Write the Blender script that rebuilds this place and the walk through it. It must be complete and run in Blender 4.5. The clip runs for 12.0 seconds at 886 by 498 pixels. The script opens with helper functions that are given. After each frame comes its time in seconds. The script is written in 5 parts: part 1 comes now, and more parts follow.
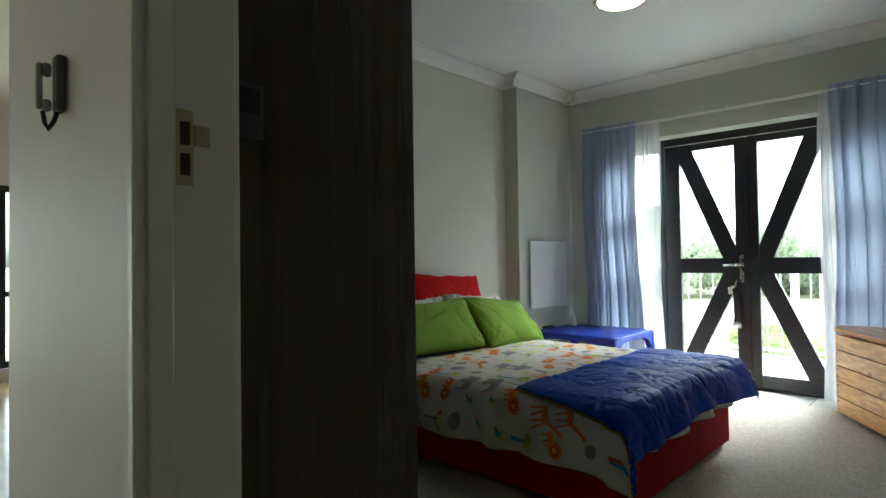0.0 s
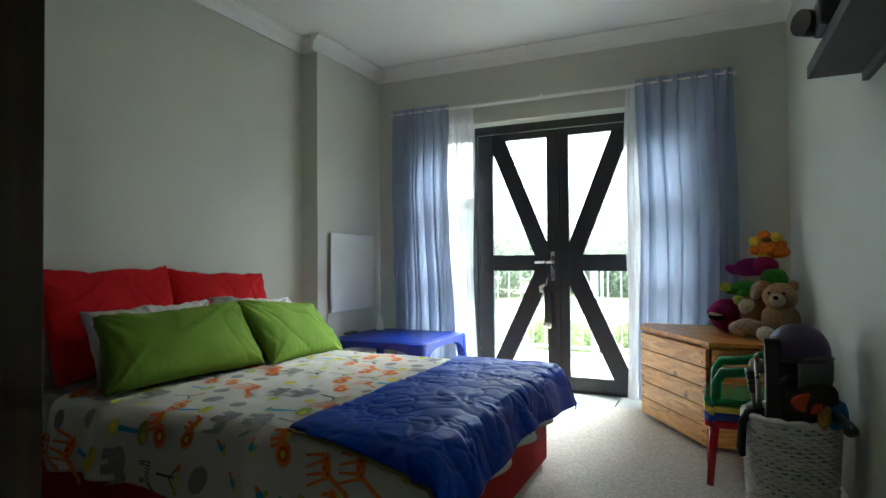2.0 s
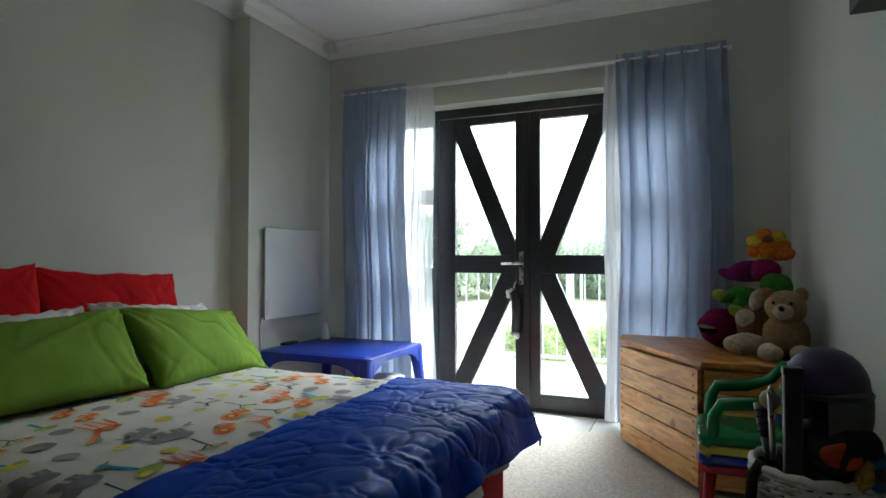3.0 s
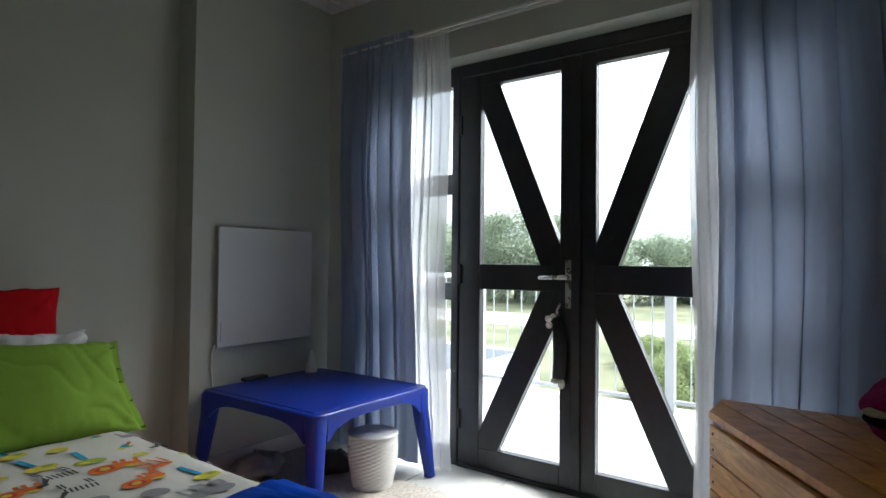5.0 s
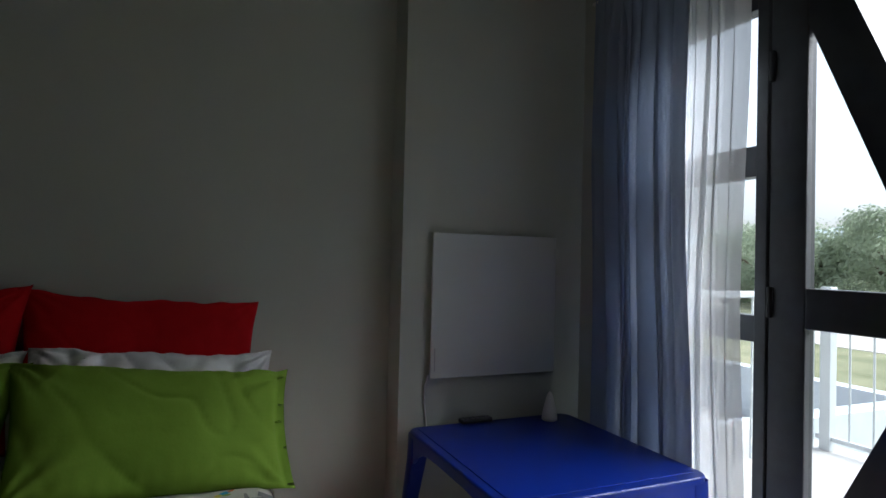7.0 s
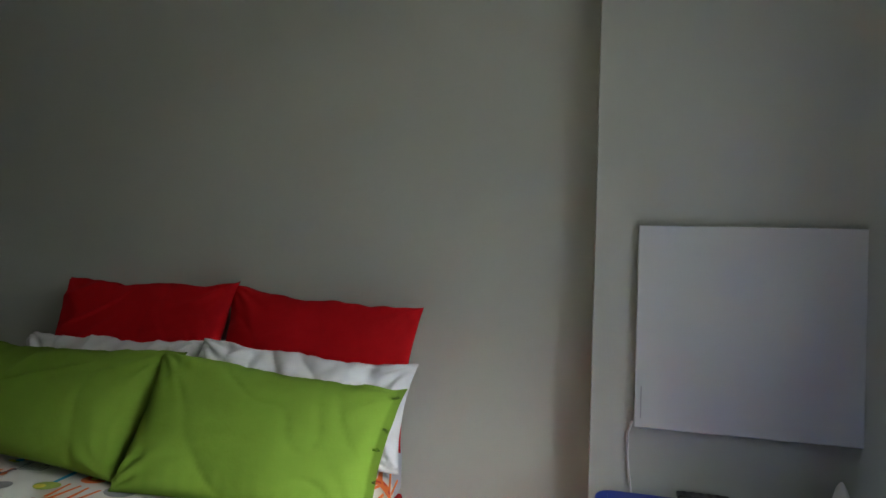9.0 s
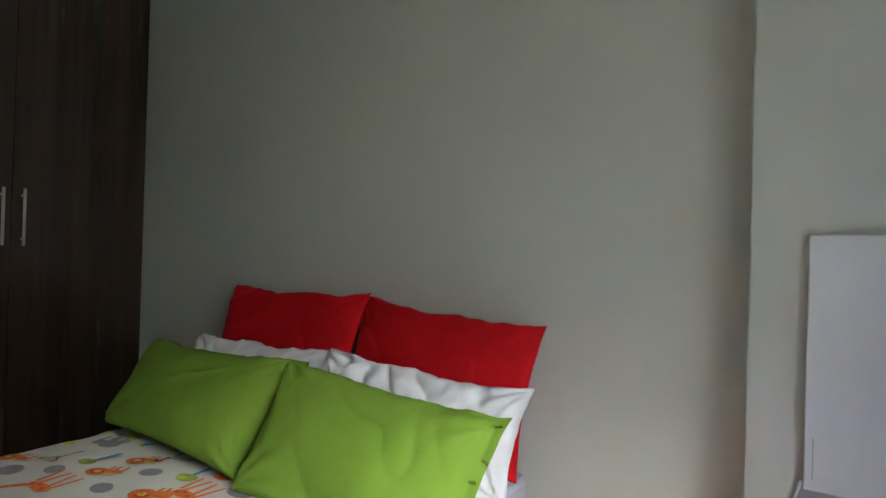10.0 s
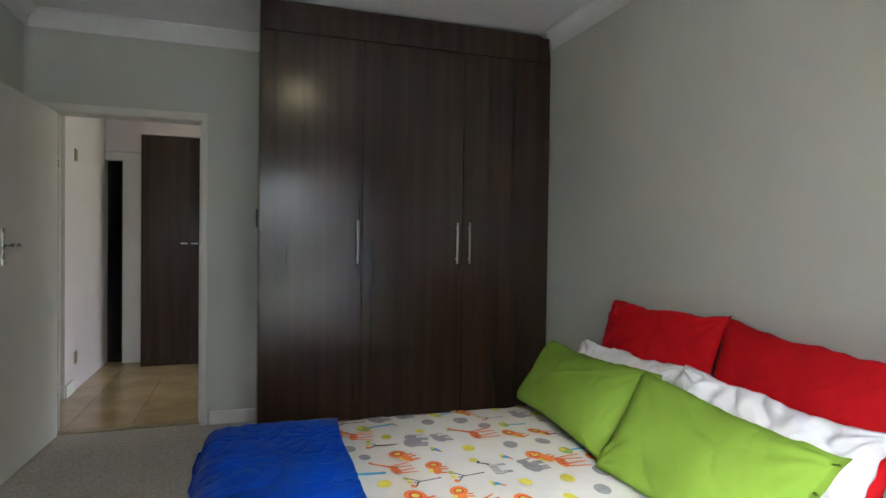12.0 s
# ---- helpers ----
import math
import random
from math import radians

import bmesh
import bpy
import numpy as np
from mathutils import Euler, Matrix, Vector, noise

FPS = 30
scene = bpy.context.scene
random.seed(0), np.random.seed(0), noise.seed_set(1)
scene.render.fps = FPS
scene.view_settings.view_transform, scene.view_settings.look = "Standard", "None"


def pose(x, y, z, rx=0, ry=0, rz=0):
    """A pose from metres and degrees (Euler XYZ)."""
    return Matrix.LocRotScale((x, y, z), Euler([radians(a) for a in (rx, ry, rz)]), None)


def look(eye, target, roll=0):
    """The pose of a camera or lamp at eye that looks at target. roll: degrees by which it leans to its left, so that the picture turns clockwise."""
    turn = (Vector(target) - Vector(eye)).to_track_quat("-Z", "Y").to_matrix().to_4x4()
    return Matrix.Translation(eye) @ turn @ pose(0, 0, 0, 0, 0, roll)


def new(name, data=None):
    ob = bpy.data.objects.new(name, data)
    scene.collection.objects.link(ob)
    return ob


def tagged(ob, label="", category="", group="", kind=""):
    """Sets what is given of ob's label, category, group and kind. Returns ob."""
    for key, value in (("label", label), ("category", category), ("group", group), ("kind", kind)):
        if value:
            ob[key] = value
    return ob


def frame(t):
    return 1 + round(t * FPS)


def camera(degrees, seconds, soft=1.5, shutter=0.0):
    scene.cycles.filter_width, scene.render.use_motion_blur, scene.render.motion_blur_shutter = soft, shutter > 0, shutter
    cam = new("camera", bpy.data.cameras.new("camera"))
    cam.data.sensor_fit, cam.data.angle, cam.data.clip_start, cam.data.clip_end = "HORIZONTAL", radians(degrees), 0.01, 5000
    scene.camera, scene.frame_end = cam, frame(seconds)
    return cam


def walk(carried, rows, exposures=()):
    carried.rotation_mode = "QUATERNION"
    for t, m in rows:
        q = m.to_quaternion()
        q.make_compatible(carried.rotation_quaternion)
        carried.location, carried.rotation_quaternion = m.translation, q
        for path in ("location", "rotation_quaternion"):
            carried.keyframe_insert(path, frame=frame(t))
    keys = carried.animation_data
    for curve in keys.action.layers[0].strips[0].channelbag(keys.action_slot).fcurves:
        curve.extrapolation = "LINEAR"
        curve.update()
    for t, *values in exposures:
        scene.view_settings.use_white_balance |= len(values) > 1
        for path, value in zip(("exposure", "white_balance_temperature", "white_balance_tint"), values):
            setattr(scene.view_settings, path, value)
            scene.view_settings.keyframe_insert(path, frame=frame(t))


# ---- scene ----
cam = camera(75.1, 12.0)
PATH = [
    (0, (-0.4, -0.07, 1.065), (-1.764, 1.392, 1.104), -0.8),
    (0.5, (-0.42, 0.055, 1.04), (-1.594, 1.674, 1.07), -0.6),
    (1, (-0.53, 0.222, 1.03), (-1.56, 1.936, 1.068), -0.6),
    (1.5, (-0.614, 0.388, 1.04), (-1.529, 2.166, 1.077), -0.4),
    (2, (-0.711, 0.574, 1.019), (-1.55, 2.389, 1.056), -0.4),
    (2.5, (-0.776, 0.849, 1.011), (-1.566, 2.686, 1.046), -0.1),
    (3, (-0.773, 1.162, 1.015), (-1.554, 3.003, 1.054), 0.1),
    (3.2, (-0.74, 1.303, 1.005), (-1.53, 3.139, 1.054), 0.2),
    (4.8, (-0.702, 2.37, 1.042), (-1.788, 4.048, 1.089), 0.4),
    (5, (-0.736, 2.475, 1.058), (-1.898, 4.102, 1.105), 0.6),
    (5.5, (-0.786, 2.707, 1.08), (-2.117, 4.199, 1.129), 0.8),
    (6, (-0.85, 2.876, 1.082), (-2.386, 4.156, 1.137), 0.9),
    (6.5, (-0.997, 3.045, 1.097), (-2.7, 4.094, 1.149), 1.3),
    (7, (-1.099, 3.251, 1.113), (-2.937, 4.038, 1.151), 1.4),
    (7.5, (-1.155, 3.497, 1.132), (-3.11, 3.918, 1.153), 1.4),
    (9.5, (-1.605, 4.061, 1.116), (-3.458, 3.309, 1.136), 1.8),
    (10, (-1.677, 4.136, 1.16), (-3.37, 3.072, 1.169), 1.7),
    (10.5, (-1.662, 4.308, 1.217), (-3.102, 2.92, 1.21), 1.5),
    (11, (-1.645, 4.471, 1.27), (-2.831, 2.86, 1.261), 1.0),
    (11.5, (-1.585, 4.536, 1.297), (-2.58, 2.801, 1.286), 1.2),
    (12, (-1.558, 4.56, 1.288), (-2.19, 2.663, 1.252), 0.8),
]
EXPOSURE = [(0.0, 4.12, 5900, -4), (1.5, 4.25, 5800, -4), (2.5, 3.94, 5700, -2), (5.0, 2.64, 5900, 5), (6.5, 1.98, 5850, 5), (7.5, 2.16, 5800, 7), (9.5, 3.80, 6000, 5), (10.5, 4.10, 5950, 9), (11.5, 4.52, 5950, 10), (12.0, 4.82, 5950, 10)]
walk(cam, [(t, look(eye, target, roll)) for t, eye, target, roll in PATH], EXPOSURE)

# ---- world and light ----
world = bpy.data.worlds.new("sky")
scene.world = world
world.use_nodes = True
wn, wl = world.node_tree.nodes, world.node_tree.links
sky = wn.new("ShaderNodeTexSky")
sky.sky_type, sky.sun_disc = "NISHITA", False
sky.sun_elevation, sky.sun_rotation = radians(48), radians(27)
sky.air_density, sky.dust_density = 1.0, 4.0
grey = wn.new("ShaderNodeHueSaturation")
grey.inputs["Saturation"].default_value = 0.35
wl.new(sky.outputs[0], grey.inputs["Color"])
wl.new(grey.outputs[0], wn["Background"].inputs["Color"])
wn["Background"].inputs["Strength"].default_value = 0.095
sun = new("sun", bpy.data.lights.new("sun", "SUN"))
sun.data.energy, sun.data.angle, sun.data.color = 1.5, radians(50), (1.0, 0.97, 0.93)
sun.rotation_euler = (radians(42), 0, radians(153))

lounge_light = new("lounge_window_light", bpy.data.lights.new("lounge_window_light", "AREA"))
lounge_light.data.shape, lounge_light.data.size, lounge_light.data.size_y = "RECTANGLE", 1.5, 7.6
lounge_light.data.energy, lounge_light.data.color = 0.85, (1.0, 0.97, 0.97)
lounge_light.location, lounge_light.rotation_euler = (-6.98, -1.6, 1.0), (0, radians(-90), 0)

# ---- materials ----


def mat(name, color, rough=0.6, metal=0.0, var=0.06, scale=8.0, bump=0.0, bump_scale=60.0, spec=0.5, emit=None, trans=0.0, stretch=(1, 1, 1), color2=None, coat=0.0):
    m = bpy.data.materials.new(name)
    m.use_nodes = True
    n, l = m.node_tree.nodes, m.node_tree.links
    b = n["Principled BSDF"]
    b.inputs["Roughness"].default_value, b.inputs["Metallic"].default_value = rough, metal
    b.inputs["Specular IOR Level"].default_value = spec
    b.inputs["Transmission Weight"].default_value = trans
    b.inputs["Coat Weight"].default_value = coat
    b.inputs["Coat Roughness"].default_value = 0.08
    tc = n.new("ShaderNodeTexCoord")
    mp = n.new("ShaderNodeMapping")
    mp.inputs["Scale"].default_value = stretch
    l.new(tc.outputs["Object"], mp.inputs["Vector"])
    if var or color2:
        big = n.new("ShaderNodeTexNoise")
        big.inputs["Scale"].default_value, big.inputs["Detail"].default_value = scale, 6.0
        l.new(mp.outputs[0], big.inputs["Vector"])
        ramp = n.new("ShaderNodeValToRGB")
        c2 = color2 or tuple(min(1, c * (1 + var)) for c in color)
        c1 = color if color2 else tuple(c * (1 - var) for c in color)
        ramp.color_ramp.elements[0].position, ramp.color_ramp.elements[1].position = 0.32, 0.68
        ramp.color_ramp.elements[0].color, ramp.color_ramp.elements[1].color = (*c1, 1), (*c2, 1)
        l.new(big.outputs[0], ramp.inputs[0])
        l.new(ramp.outputs[0], b.inputs["Base Color"])
        rr = n.new("ShaderNodeMapRange")
        rr.inputs["To Min"].default_value, rr.inputs["To Max"].default_value = max(0, rough - min(0.06, var)), min(1, rough + min(0.06, var))
        l.new(big.outputs[0], rr.inputs["Value"])
        l.new(rr.outputs[0], b.inputs["Roughness"])
    else:
        b.inputs["Base Color"].default_value = (*color, 1)
    if bump:
        fine = n.new("ShaderNodeTexNoise")
        fine.inputs["Scale"].default_value, fine.inputs["Detail"].default_value = bump_scale, 4.0
        l.new(mp.outputs[0], fine.inputs["Vector"])
        bp = n.new("ShaderNodeBump")
        bp.inputs["Strength"].default_value, bp.inputs["Distance"].default_value = bump, 0.004
        l.new(fine.outputs[0], bp.inputs["Height"])
        l.new(bp.outputs[0], b.inputs["Normal"])
    if emit:
        b.inputs["Emission Color"].default_value = (*emit[:3], 1)
        b.inputs["Emission Strength"].default_value = emit[3]
    return m


def wood(name, dark, light, rough, grain=(6, 6, 0.5), fine=3.0, knots=0.0, coat=0.0, spec=0.5, relief=0.12, twist=0.6):
    """Wood whose grain runs along the axis that has the small scale."""
    m = bpy.data.materials.new(name)
    m.use_nodes = True
    n, l = m.node_tree.nodes, m.node_tree.links
    b = n["Principled BSDF"]
    b.inputs["Roughness"].default_value = rough
    b.inputs["Specular IOR Level"].default_value = spec
    b.inputs["Coat Weight"].default_value, b.inputs["Coat Roughness"].default_value = coat, 0.15
    tc, mp, info = n.new("ShaderNodeTexCoord"), n.new("ShaderNodeMapping"), n.new("ShaderNodeObjectInfo")
    mp.inputs["Scale"].default_value = grain
    shift = n.new("ShaderNodeVectorMath")
    shift.operation = "MULTIPLY_ADD"
    cmb = n.new("ShaderNodeCombineXYZ")
    for k in range(3):
        l.new(info.outputs["Random"], cmb.inputs[k])
    l.new(cmb.outputs[0], shift.inputs[0])
    shift.inputs[1].default_value = (7.3, 5.1, 3.7)
    l.new(tc.outputs["Object"], shift.inputs[2])
    l.new(shift.outputs[0], mp.inputs["Vector"])
    a, c = n.new("ShaderNodeTexNoise"), n.new("ShaderNodeTexNoise")
    a.inputs["Scale"].default_value, a.inputs["Detail"].default_value, a.inputs["Distortion"].default_value = 2.2, 5.0, twist
    c.inputs["Scale"].default_value, c.inputs["Detail"].default_value = 2.2 * fine * 3, 6.0
    mix = n.new("ShaderNodeMath")
    mix.operation = "MULTIPLY_ADD"
    mix.inputs[1].default_value = 0.35
    ramp = n.new("ShaderNodeValToRGB")
    ramp.color_ramp.elements[0].position, ramp.color_ramp.elements[1].position = 0.42, 0.86
    ramp.color_ramp.elements[0].color, ramp.color_ramp.elements[1].color = (*dark, 1), (*light, 1)
    for node in (a, c):
        l.new(mp.outputs[0], node.inputs["Vector"])
    l.new(c.outputs[0], mix.inputs[0])
    l.new(a.outputs[0], mix.inputs[2])
    l.new(mix.outputs[0], ramp.inputs[0])
    col = ramp.outputs[0]
    if knots:
        vo = n.new("ShaderNodeTexVoronoi")
        vo.inputs["Scale"].default_value = knots
        l.new(shift.outputs[0], vo.inputs["Vector"])
        kr = n.new("ShaderNodeValToRGB")
        kr.color_ramp.elements[0].position, kr.color_ramp.elements[1].position = 0.06, 0.16
        kr.color_ramp.elements[0].color, kr.color_ramp.elements[1].color = (0.25, 0.12, 0.06, 1), (1, 1, 1, 1)
        l.new(vo.outputs["Distance"], kr.inputs[0])
        mx = n.new("ShaderNodeMix")
        mx.data_type, mx.blend_type = "RGBA", "MULTIPLY"
        mx.inputs[0].default_value = 1.0
        l.new(col, mx.inputs[6])
        l.new(kr.outputs[0], mx.inputs[7])
        col = mx.outputs[2]
    l.new(col, b.inputs["Base Color"])
    bp = n.new("ShaderNodeBump")
    bp.inputs["Strength"].default_value, bp.inputs["Distance"].default_value = relief, 0.001
    l.new(c.outputs[0], bp.inputs["Height"])
    l.new(bp.outputs[0], b.inputs["Normal"])
    return m


def cloth(name, color, see=0.0, pass_light=0.4, weave=500.0):
    """Thin fabric: diffuse and translucent; see is how much goes straight through between the threads."""
    m = bpy.data.materials.new(name)
    m.use_nodes = True
    n, l = m.node_tree.nodes, m.node_tree.links
    n.remove(n["Principled BSDF"])
    d, t, p = n.new("ShaderNodeBsdfDiffuse"), n.new("ShaderNodeBsdfTranslucent"), n.new("ShaderNodeBsdfTransparent")
    tc, nz, ramp = n.new("ShaderNodeTexCoord"), n.new("ShaderNodeTexNoise"), n.new("ShaderNodeValToRGB")
    nz.inputs["Scale"].default_value, nz.inputs["Detail"].default_value = 5.0, 8.0
    l.new(tc.outputs["Object"], nz.inputs["Vector"])
    ramp.color_ramp.elements[0].color = (*[c * 0.88 for c in color], 1)
    ramp.color_ramp.elements[1].color = (*[min(1, c * 1.08) for c in color], 1)
    l.new(nz.outputs[0], ramp.inputs[0])
    l.new(ramp.outputs[0], d.inputs["Color"])
    l.new(ramp.outputs[0], t.inputs["Color"])
    a, b = n.new("ShaderNodeMixShader"), n.new("ShaderNodeMixShader")
    a.inputs[0].default_value, b.inputs[0].default_value = pass_light, see
    l.new(d.outputs[0], a.inputs[1])
    l.new(t.outputs[0], a.inputs[2])
    l.new(a.outputs[0], b.inputs[1])
    l.new(p.outputs[0], b.inputs[2])
    l.new(b.outputs[0], n["Material Output"].inputs["Surface"])
    return m


WALL = mat("wall_paint", (0.505, 0.52, 0.46), 0.55, var=0.03, scale=1.5, bump=0.08, bump_scale=140)
HALL_WALL = mat("hall_paint", (0.76, 0.69, 0.70), 0.55, var=0.03, scale=1.5, bump=0.08, bump_scale=140)
CEIL = mat("ceiling_paint", (0.74, 0.74, 0.72), 0.7, var=0.02, scale=2, bump=0.05, bump_scale=120)
TRIM = mat("trim_paint", (0.76, 0.75, 0.71), 0.4, var=0.02)
DOORWHITE = mat("door_paint", (0.66, 0.64, 0.58), 0.38, var=0.03, scale=3)
CARPET = mat("carpet_pile", (0.40, 0.365, 0.315), 0.95, scale=95, bump=0.7, bump_scale=150, spec=0.1, color2=(0.64, 0.595, 0.53))
TILE = mat("sill_tile", (0.62, 0.62, 0.58), 0.12, var=0.05, scale=6)
HALLTILE = mat("hall_tile", (0.52, 0.38, 0.20), 0.16, var=0.15, scale=4)
GROUT = mat("grout", (0.30, 0.28, 0.25), 0.9)
BLACKFRAME = mat("dark_painted_timber", (0.019, 0.021, 0.026), 0.38, var=0.2, scale=20, bump=0.06, bump_scale=90)
GLASS = bpy.data.materials.new("window_glass")
GLASS.use_nodes = True
GLASS.node_tree.nodes["Principled BSDF"].inputs["Transmission Weight"].default_value = 1.0
GLASS.node_tree.nodes["Principled BSDF"].inputs["Roughness"].default_value = 0.0
GLASS.node_tree.nodes["Principled BSDF"].inputs["IOR"].default_value = 1.12
WALNUT = wood("walnut_laminate", (0.026, 0.0145, 0.0095), (0.046, 0.026, 0.017), 0.2, (9, 9, 0.25), fine=2.0, spec=0.65, relief=0.0, twist=0.1)
PINE = wood("varnished_pine", (0.43, 0.17, 0.028), (0.88, 0.51, 0.155), 0.36, (2.0, 2.0, 13), knots=4.5, coat=0.0, spec=0.4, twist=1.4)
PINELID = wood("varnished_pine_lid", (0.40, 0.135, 0.018), (0.76, 0.36, 0.07), 0.3, (5, 8, 6), knots=3.0, coat=0.0, spec=0.4)
CHROME = mat("brushed_steel", (0.62, 0.61, 0.58), 0.28, 1.0, var=0.05, scale=40)
SATINSTEEL = mat("satin_steel", (0.34, 0.31, 0.28), 0.45, 0.8, var=0.05, scale=40)
DULLMETAL = mat("dull_brass", (0.45, 0.38, 0.22), 0.4, 0.9, var=0.1, scale=30)
SLOT = mat("slot_shade", (0.06, 0.036, 0.014), 0.5, 0.5, var=0.2, scale=30)
BLACK = mat("black_plastic", (0.022, 0.022, 0.024), 0.35, var=0.2, scale=12)
BLACKCLOTH = mat("black_fabric", (0.026, 0.025, 0.028), 0.85, var=0.3, scale=30, bump=0.4, bump_scale=200)
BLUEPLASTIC = mat("blue_plastic", (0.005, 0.024, 0.27), 0.34, var=0.025, scale=5, bump=0.02, bump_scale=160, spec=0.4)
WHITEPLASTIC = mat("white_plastic", (0.72, 0.71, 0.68), 0.4, var=0.03)
HEATERWHITE = mat("heater_panel", (0.62, 0.64, 0.625), 0.5, var=0.02, scale=3)
BEDRED = mat("red_upholstery", (0.36, 0.010, 0.012), 0.8, var=0.12, scale=14, bump=0.3, bump_scale=300, spec=0.12)
PILLOWRED = mat("red_cotton", (0.46, 0.006, 0.010), 0.8, var=0.1, scale=6, bump=0.8, bump_scale=16, spec=0.12)
PILLOWGREEN = mat("green_cotton", (0.165, 0.27, 0.032), 0.8, var=0.08, scale=5, bump=0.9, bump_scale=16, spec=0.12)
PILLOWWHITE = mat("white_cotton", (0.62, 0.62, 0.63), 0.85, var=0.04, scale=6, bump=1.0, bump_scale=20, spec=0.12)
COVERWHITE = mat("printed_cotton_ground", (0.62, 0.605, 0.56), 0.85, var=0.03, scale=6, bump=0.2, bump_scale=220, spec=0.12)
BLUESATIN = mat("blue_satin", (0.005, 0.052, 0.40), 0.42, var=0.05, scale=5, bump=0.08, bump_scale=90, spec=0.09)
LINING = mat("mustard_lining", (0.20, 0.17, 0.05), 0.8, var=0.1)
CURTAIN = cloth("blue_curtain_cloth", (0.325, 0.38, 0.505), 0.0, 0.12)
SHEER = cloth("white_sheer", (0.82, 0.83, 0.85), 0.24, 0.37)
BALCONYTILE = mat("balcony_tile", (0.46, 0.45, 0.43), 0.5, var=0.06, scale=3)
RAILWHITE = mat("galvanised_rail", (0.55, 0.58, 0.60), 0.45, var=0.05)
GRASS = mat("grass", (0.11, 0.13, 0.06), 0.95, scale=0.6, bump=0.8, bump_scale=8, color2=(0.24, 0.235, 0.14))
SHRUB = cloth("shrub_leaves", (0.31, 0.37, 0.18), 0.0, 0.5)
ROAD = mat("pale_gravel_road", (0.50, 0.48, 0.44), 0.95, var=0.1, scale=1.0, bump=0.4, bump_scale=20)
# Leaf colour is lightened to stand in for haze before the trees.
LEAF = cloth("bush_leaves", (0.33, 0.385, 0.28), 0.0, 0.5)
BARK = mat("bark", (0.10, 0.075, 0.05), 0.95, var=0.3, scale=20)
HILL = mat("far_hill", (0.20, 0.25, 0.19), 1.0, scale=0.035, color2=(0.46, 0.47, 0.38))
LAMPGLASS = mat("lit_opal_glass", (0.8, 0.75, 0.6), 0.4, var=0.0, emit=(1.0, 0.82, 0.50, 0.7))

# ---- builders ----
ORIGIN = {}


def finish(name, bm, materials, parent=None, label="", base=None, smooth=False):
    if parent is not None:
        org = ORIGIN[parent.name]
    else:
        co = [v.co for v in bm.verts]
        lo = Vector([min(c[k] for c in co) for k in range(3)])
        hi = Vector([max(c[k] for c in co) for k in range(3)])
        org = Vector(base) if base else Vector(((lo.x + hi.x) / 2, (lo.y + hi.y) / 2, lo.z))
    bmesh.ops.translate(bm, verts=bm.verts, vec=-org)
    me = bpy.data.meshes.new(name)
    bm.to_mesh(me)
    bm.free()
    for m in (materials if isinstance(materials, (list, tuple)) else [materials]):
        me.materials.append(m)
    if smooth:
        me.shade_smooth()
    ob = new(name, me)
    if parent is not None:
        ob.parent = parent
        ORIGIN[ob.name] = org
    else:
        ob.location = org
        ORIGIN[ob.name] = org
    if label:
        ob["label"] = label
    return ob


def part(name, bm, material, parent, label="", smooth=False):
    return finish(name, bm, material, parent, label, smooth=smooth)


def thing(name, base, label, category, group=""):
    ob = new(name)
    ob.location = base
    ORIGIN[ob.name] = Vector(base)
    return tagged(ob, label, category, group)


def single(name, bm, material, label, category, group="", smooth=False):
    return tagged(finish(name, bm, material, smooth=smooth), label, category, group)


def structure(name, bm, material, label="", category=""):
    return tagged(finish(name, bm, material), label, category, kind="structure")


def box(bm, x0, x1, y0, y1, z0, z1, bevel=0.0, seg=2, turn=None):
    r = bmesh.ops.create_cube(bm, size=1.0)
    vs = r["verts"]
    for v in vs:
        v.co = Vector((x0 + (v.co.x + 0.5) * (x1 - x0), y0 + (v.co.y + 0.5) * (y1 - y0), z0 + (v.co.z + 0.5) * (z1 - z0)))
    if bevel:
        es = list({e for v in vs for e in v.link_edges})
        r = bmesh.ops.bevel(bm, geom=es, offset=bevel, segments=seg, profile=0.5, affect="EDGES")
        vs = list({v for f in r["faces"] for v in f.verts} | {v for v in vs if v.is_valid})
    if turn is not None:
        bmesh.ops.transform(bm, matrix=turn, verts=vs)
    return vs


def boxes(*rows, bevel=0.0):
    bm = bmesh.new()
    for r in rows:
        box(bm, *r, bevel=bevel)
    return bm


def tube(bm, points, radius, seg=10, cap=True):
    """A round bar along points; radius is a number or one a point."""
    pts = [Vector(p) for p in points]
    rad = radius if isinstance(radius, (list, tuple)) else [radius] * len(pts)
    rings = []
    side = None
    for i, p in enumerate(pts):
        d = (pts[min(i + 1, len(pts) - 1)] - pts[max(i - 1, 0)]).normalized()
        if side is None:
            side = d.orthogonal().normalized()
        else:
            side = (side - d * side.dot(d)).normalized()
        up = d.cross(side)
        rings.append([bm.verts.new(p + rad[i] * (math.cos(a) * side + math.sin(a) * up)) for a in [2 * math.pi * k / seg for k in range(seg)]])
    for a, b in zip(rings, rings[1:]):
        for k in range(seg):
            bm.faces.new((a[k], a[(k + 1) % seg], b[(k + 1) % seg], b[k]))
    if cap:
        bm.faces.new(rings[0][::-1])
        bm.faces.new(rings[-1])


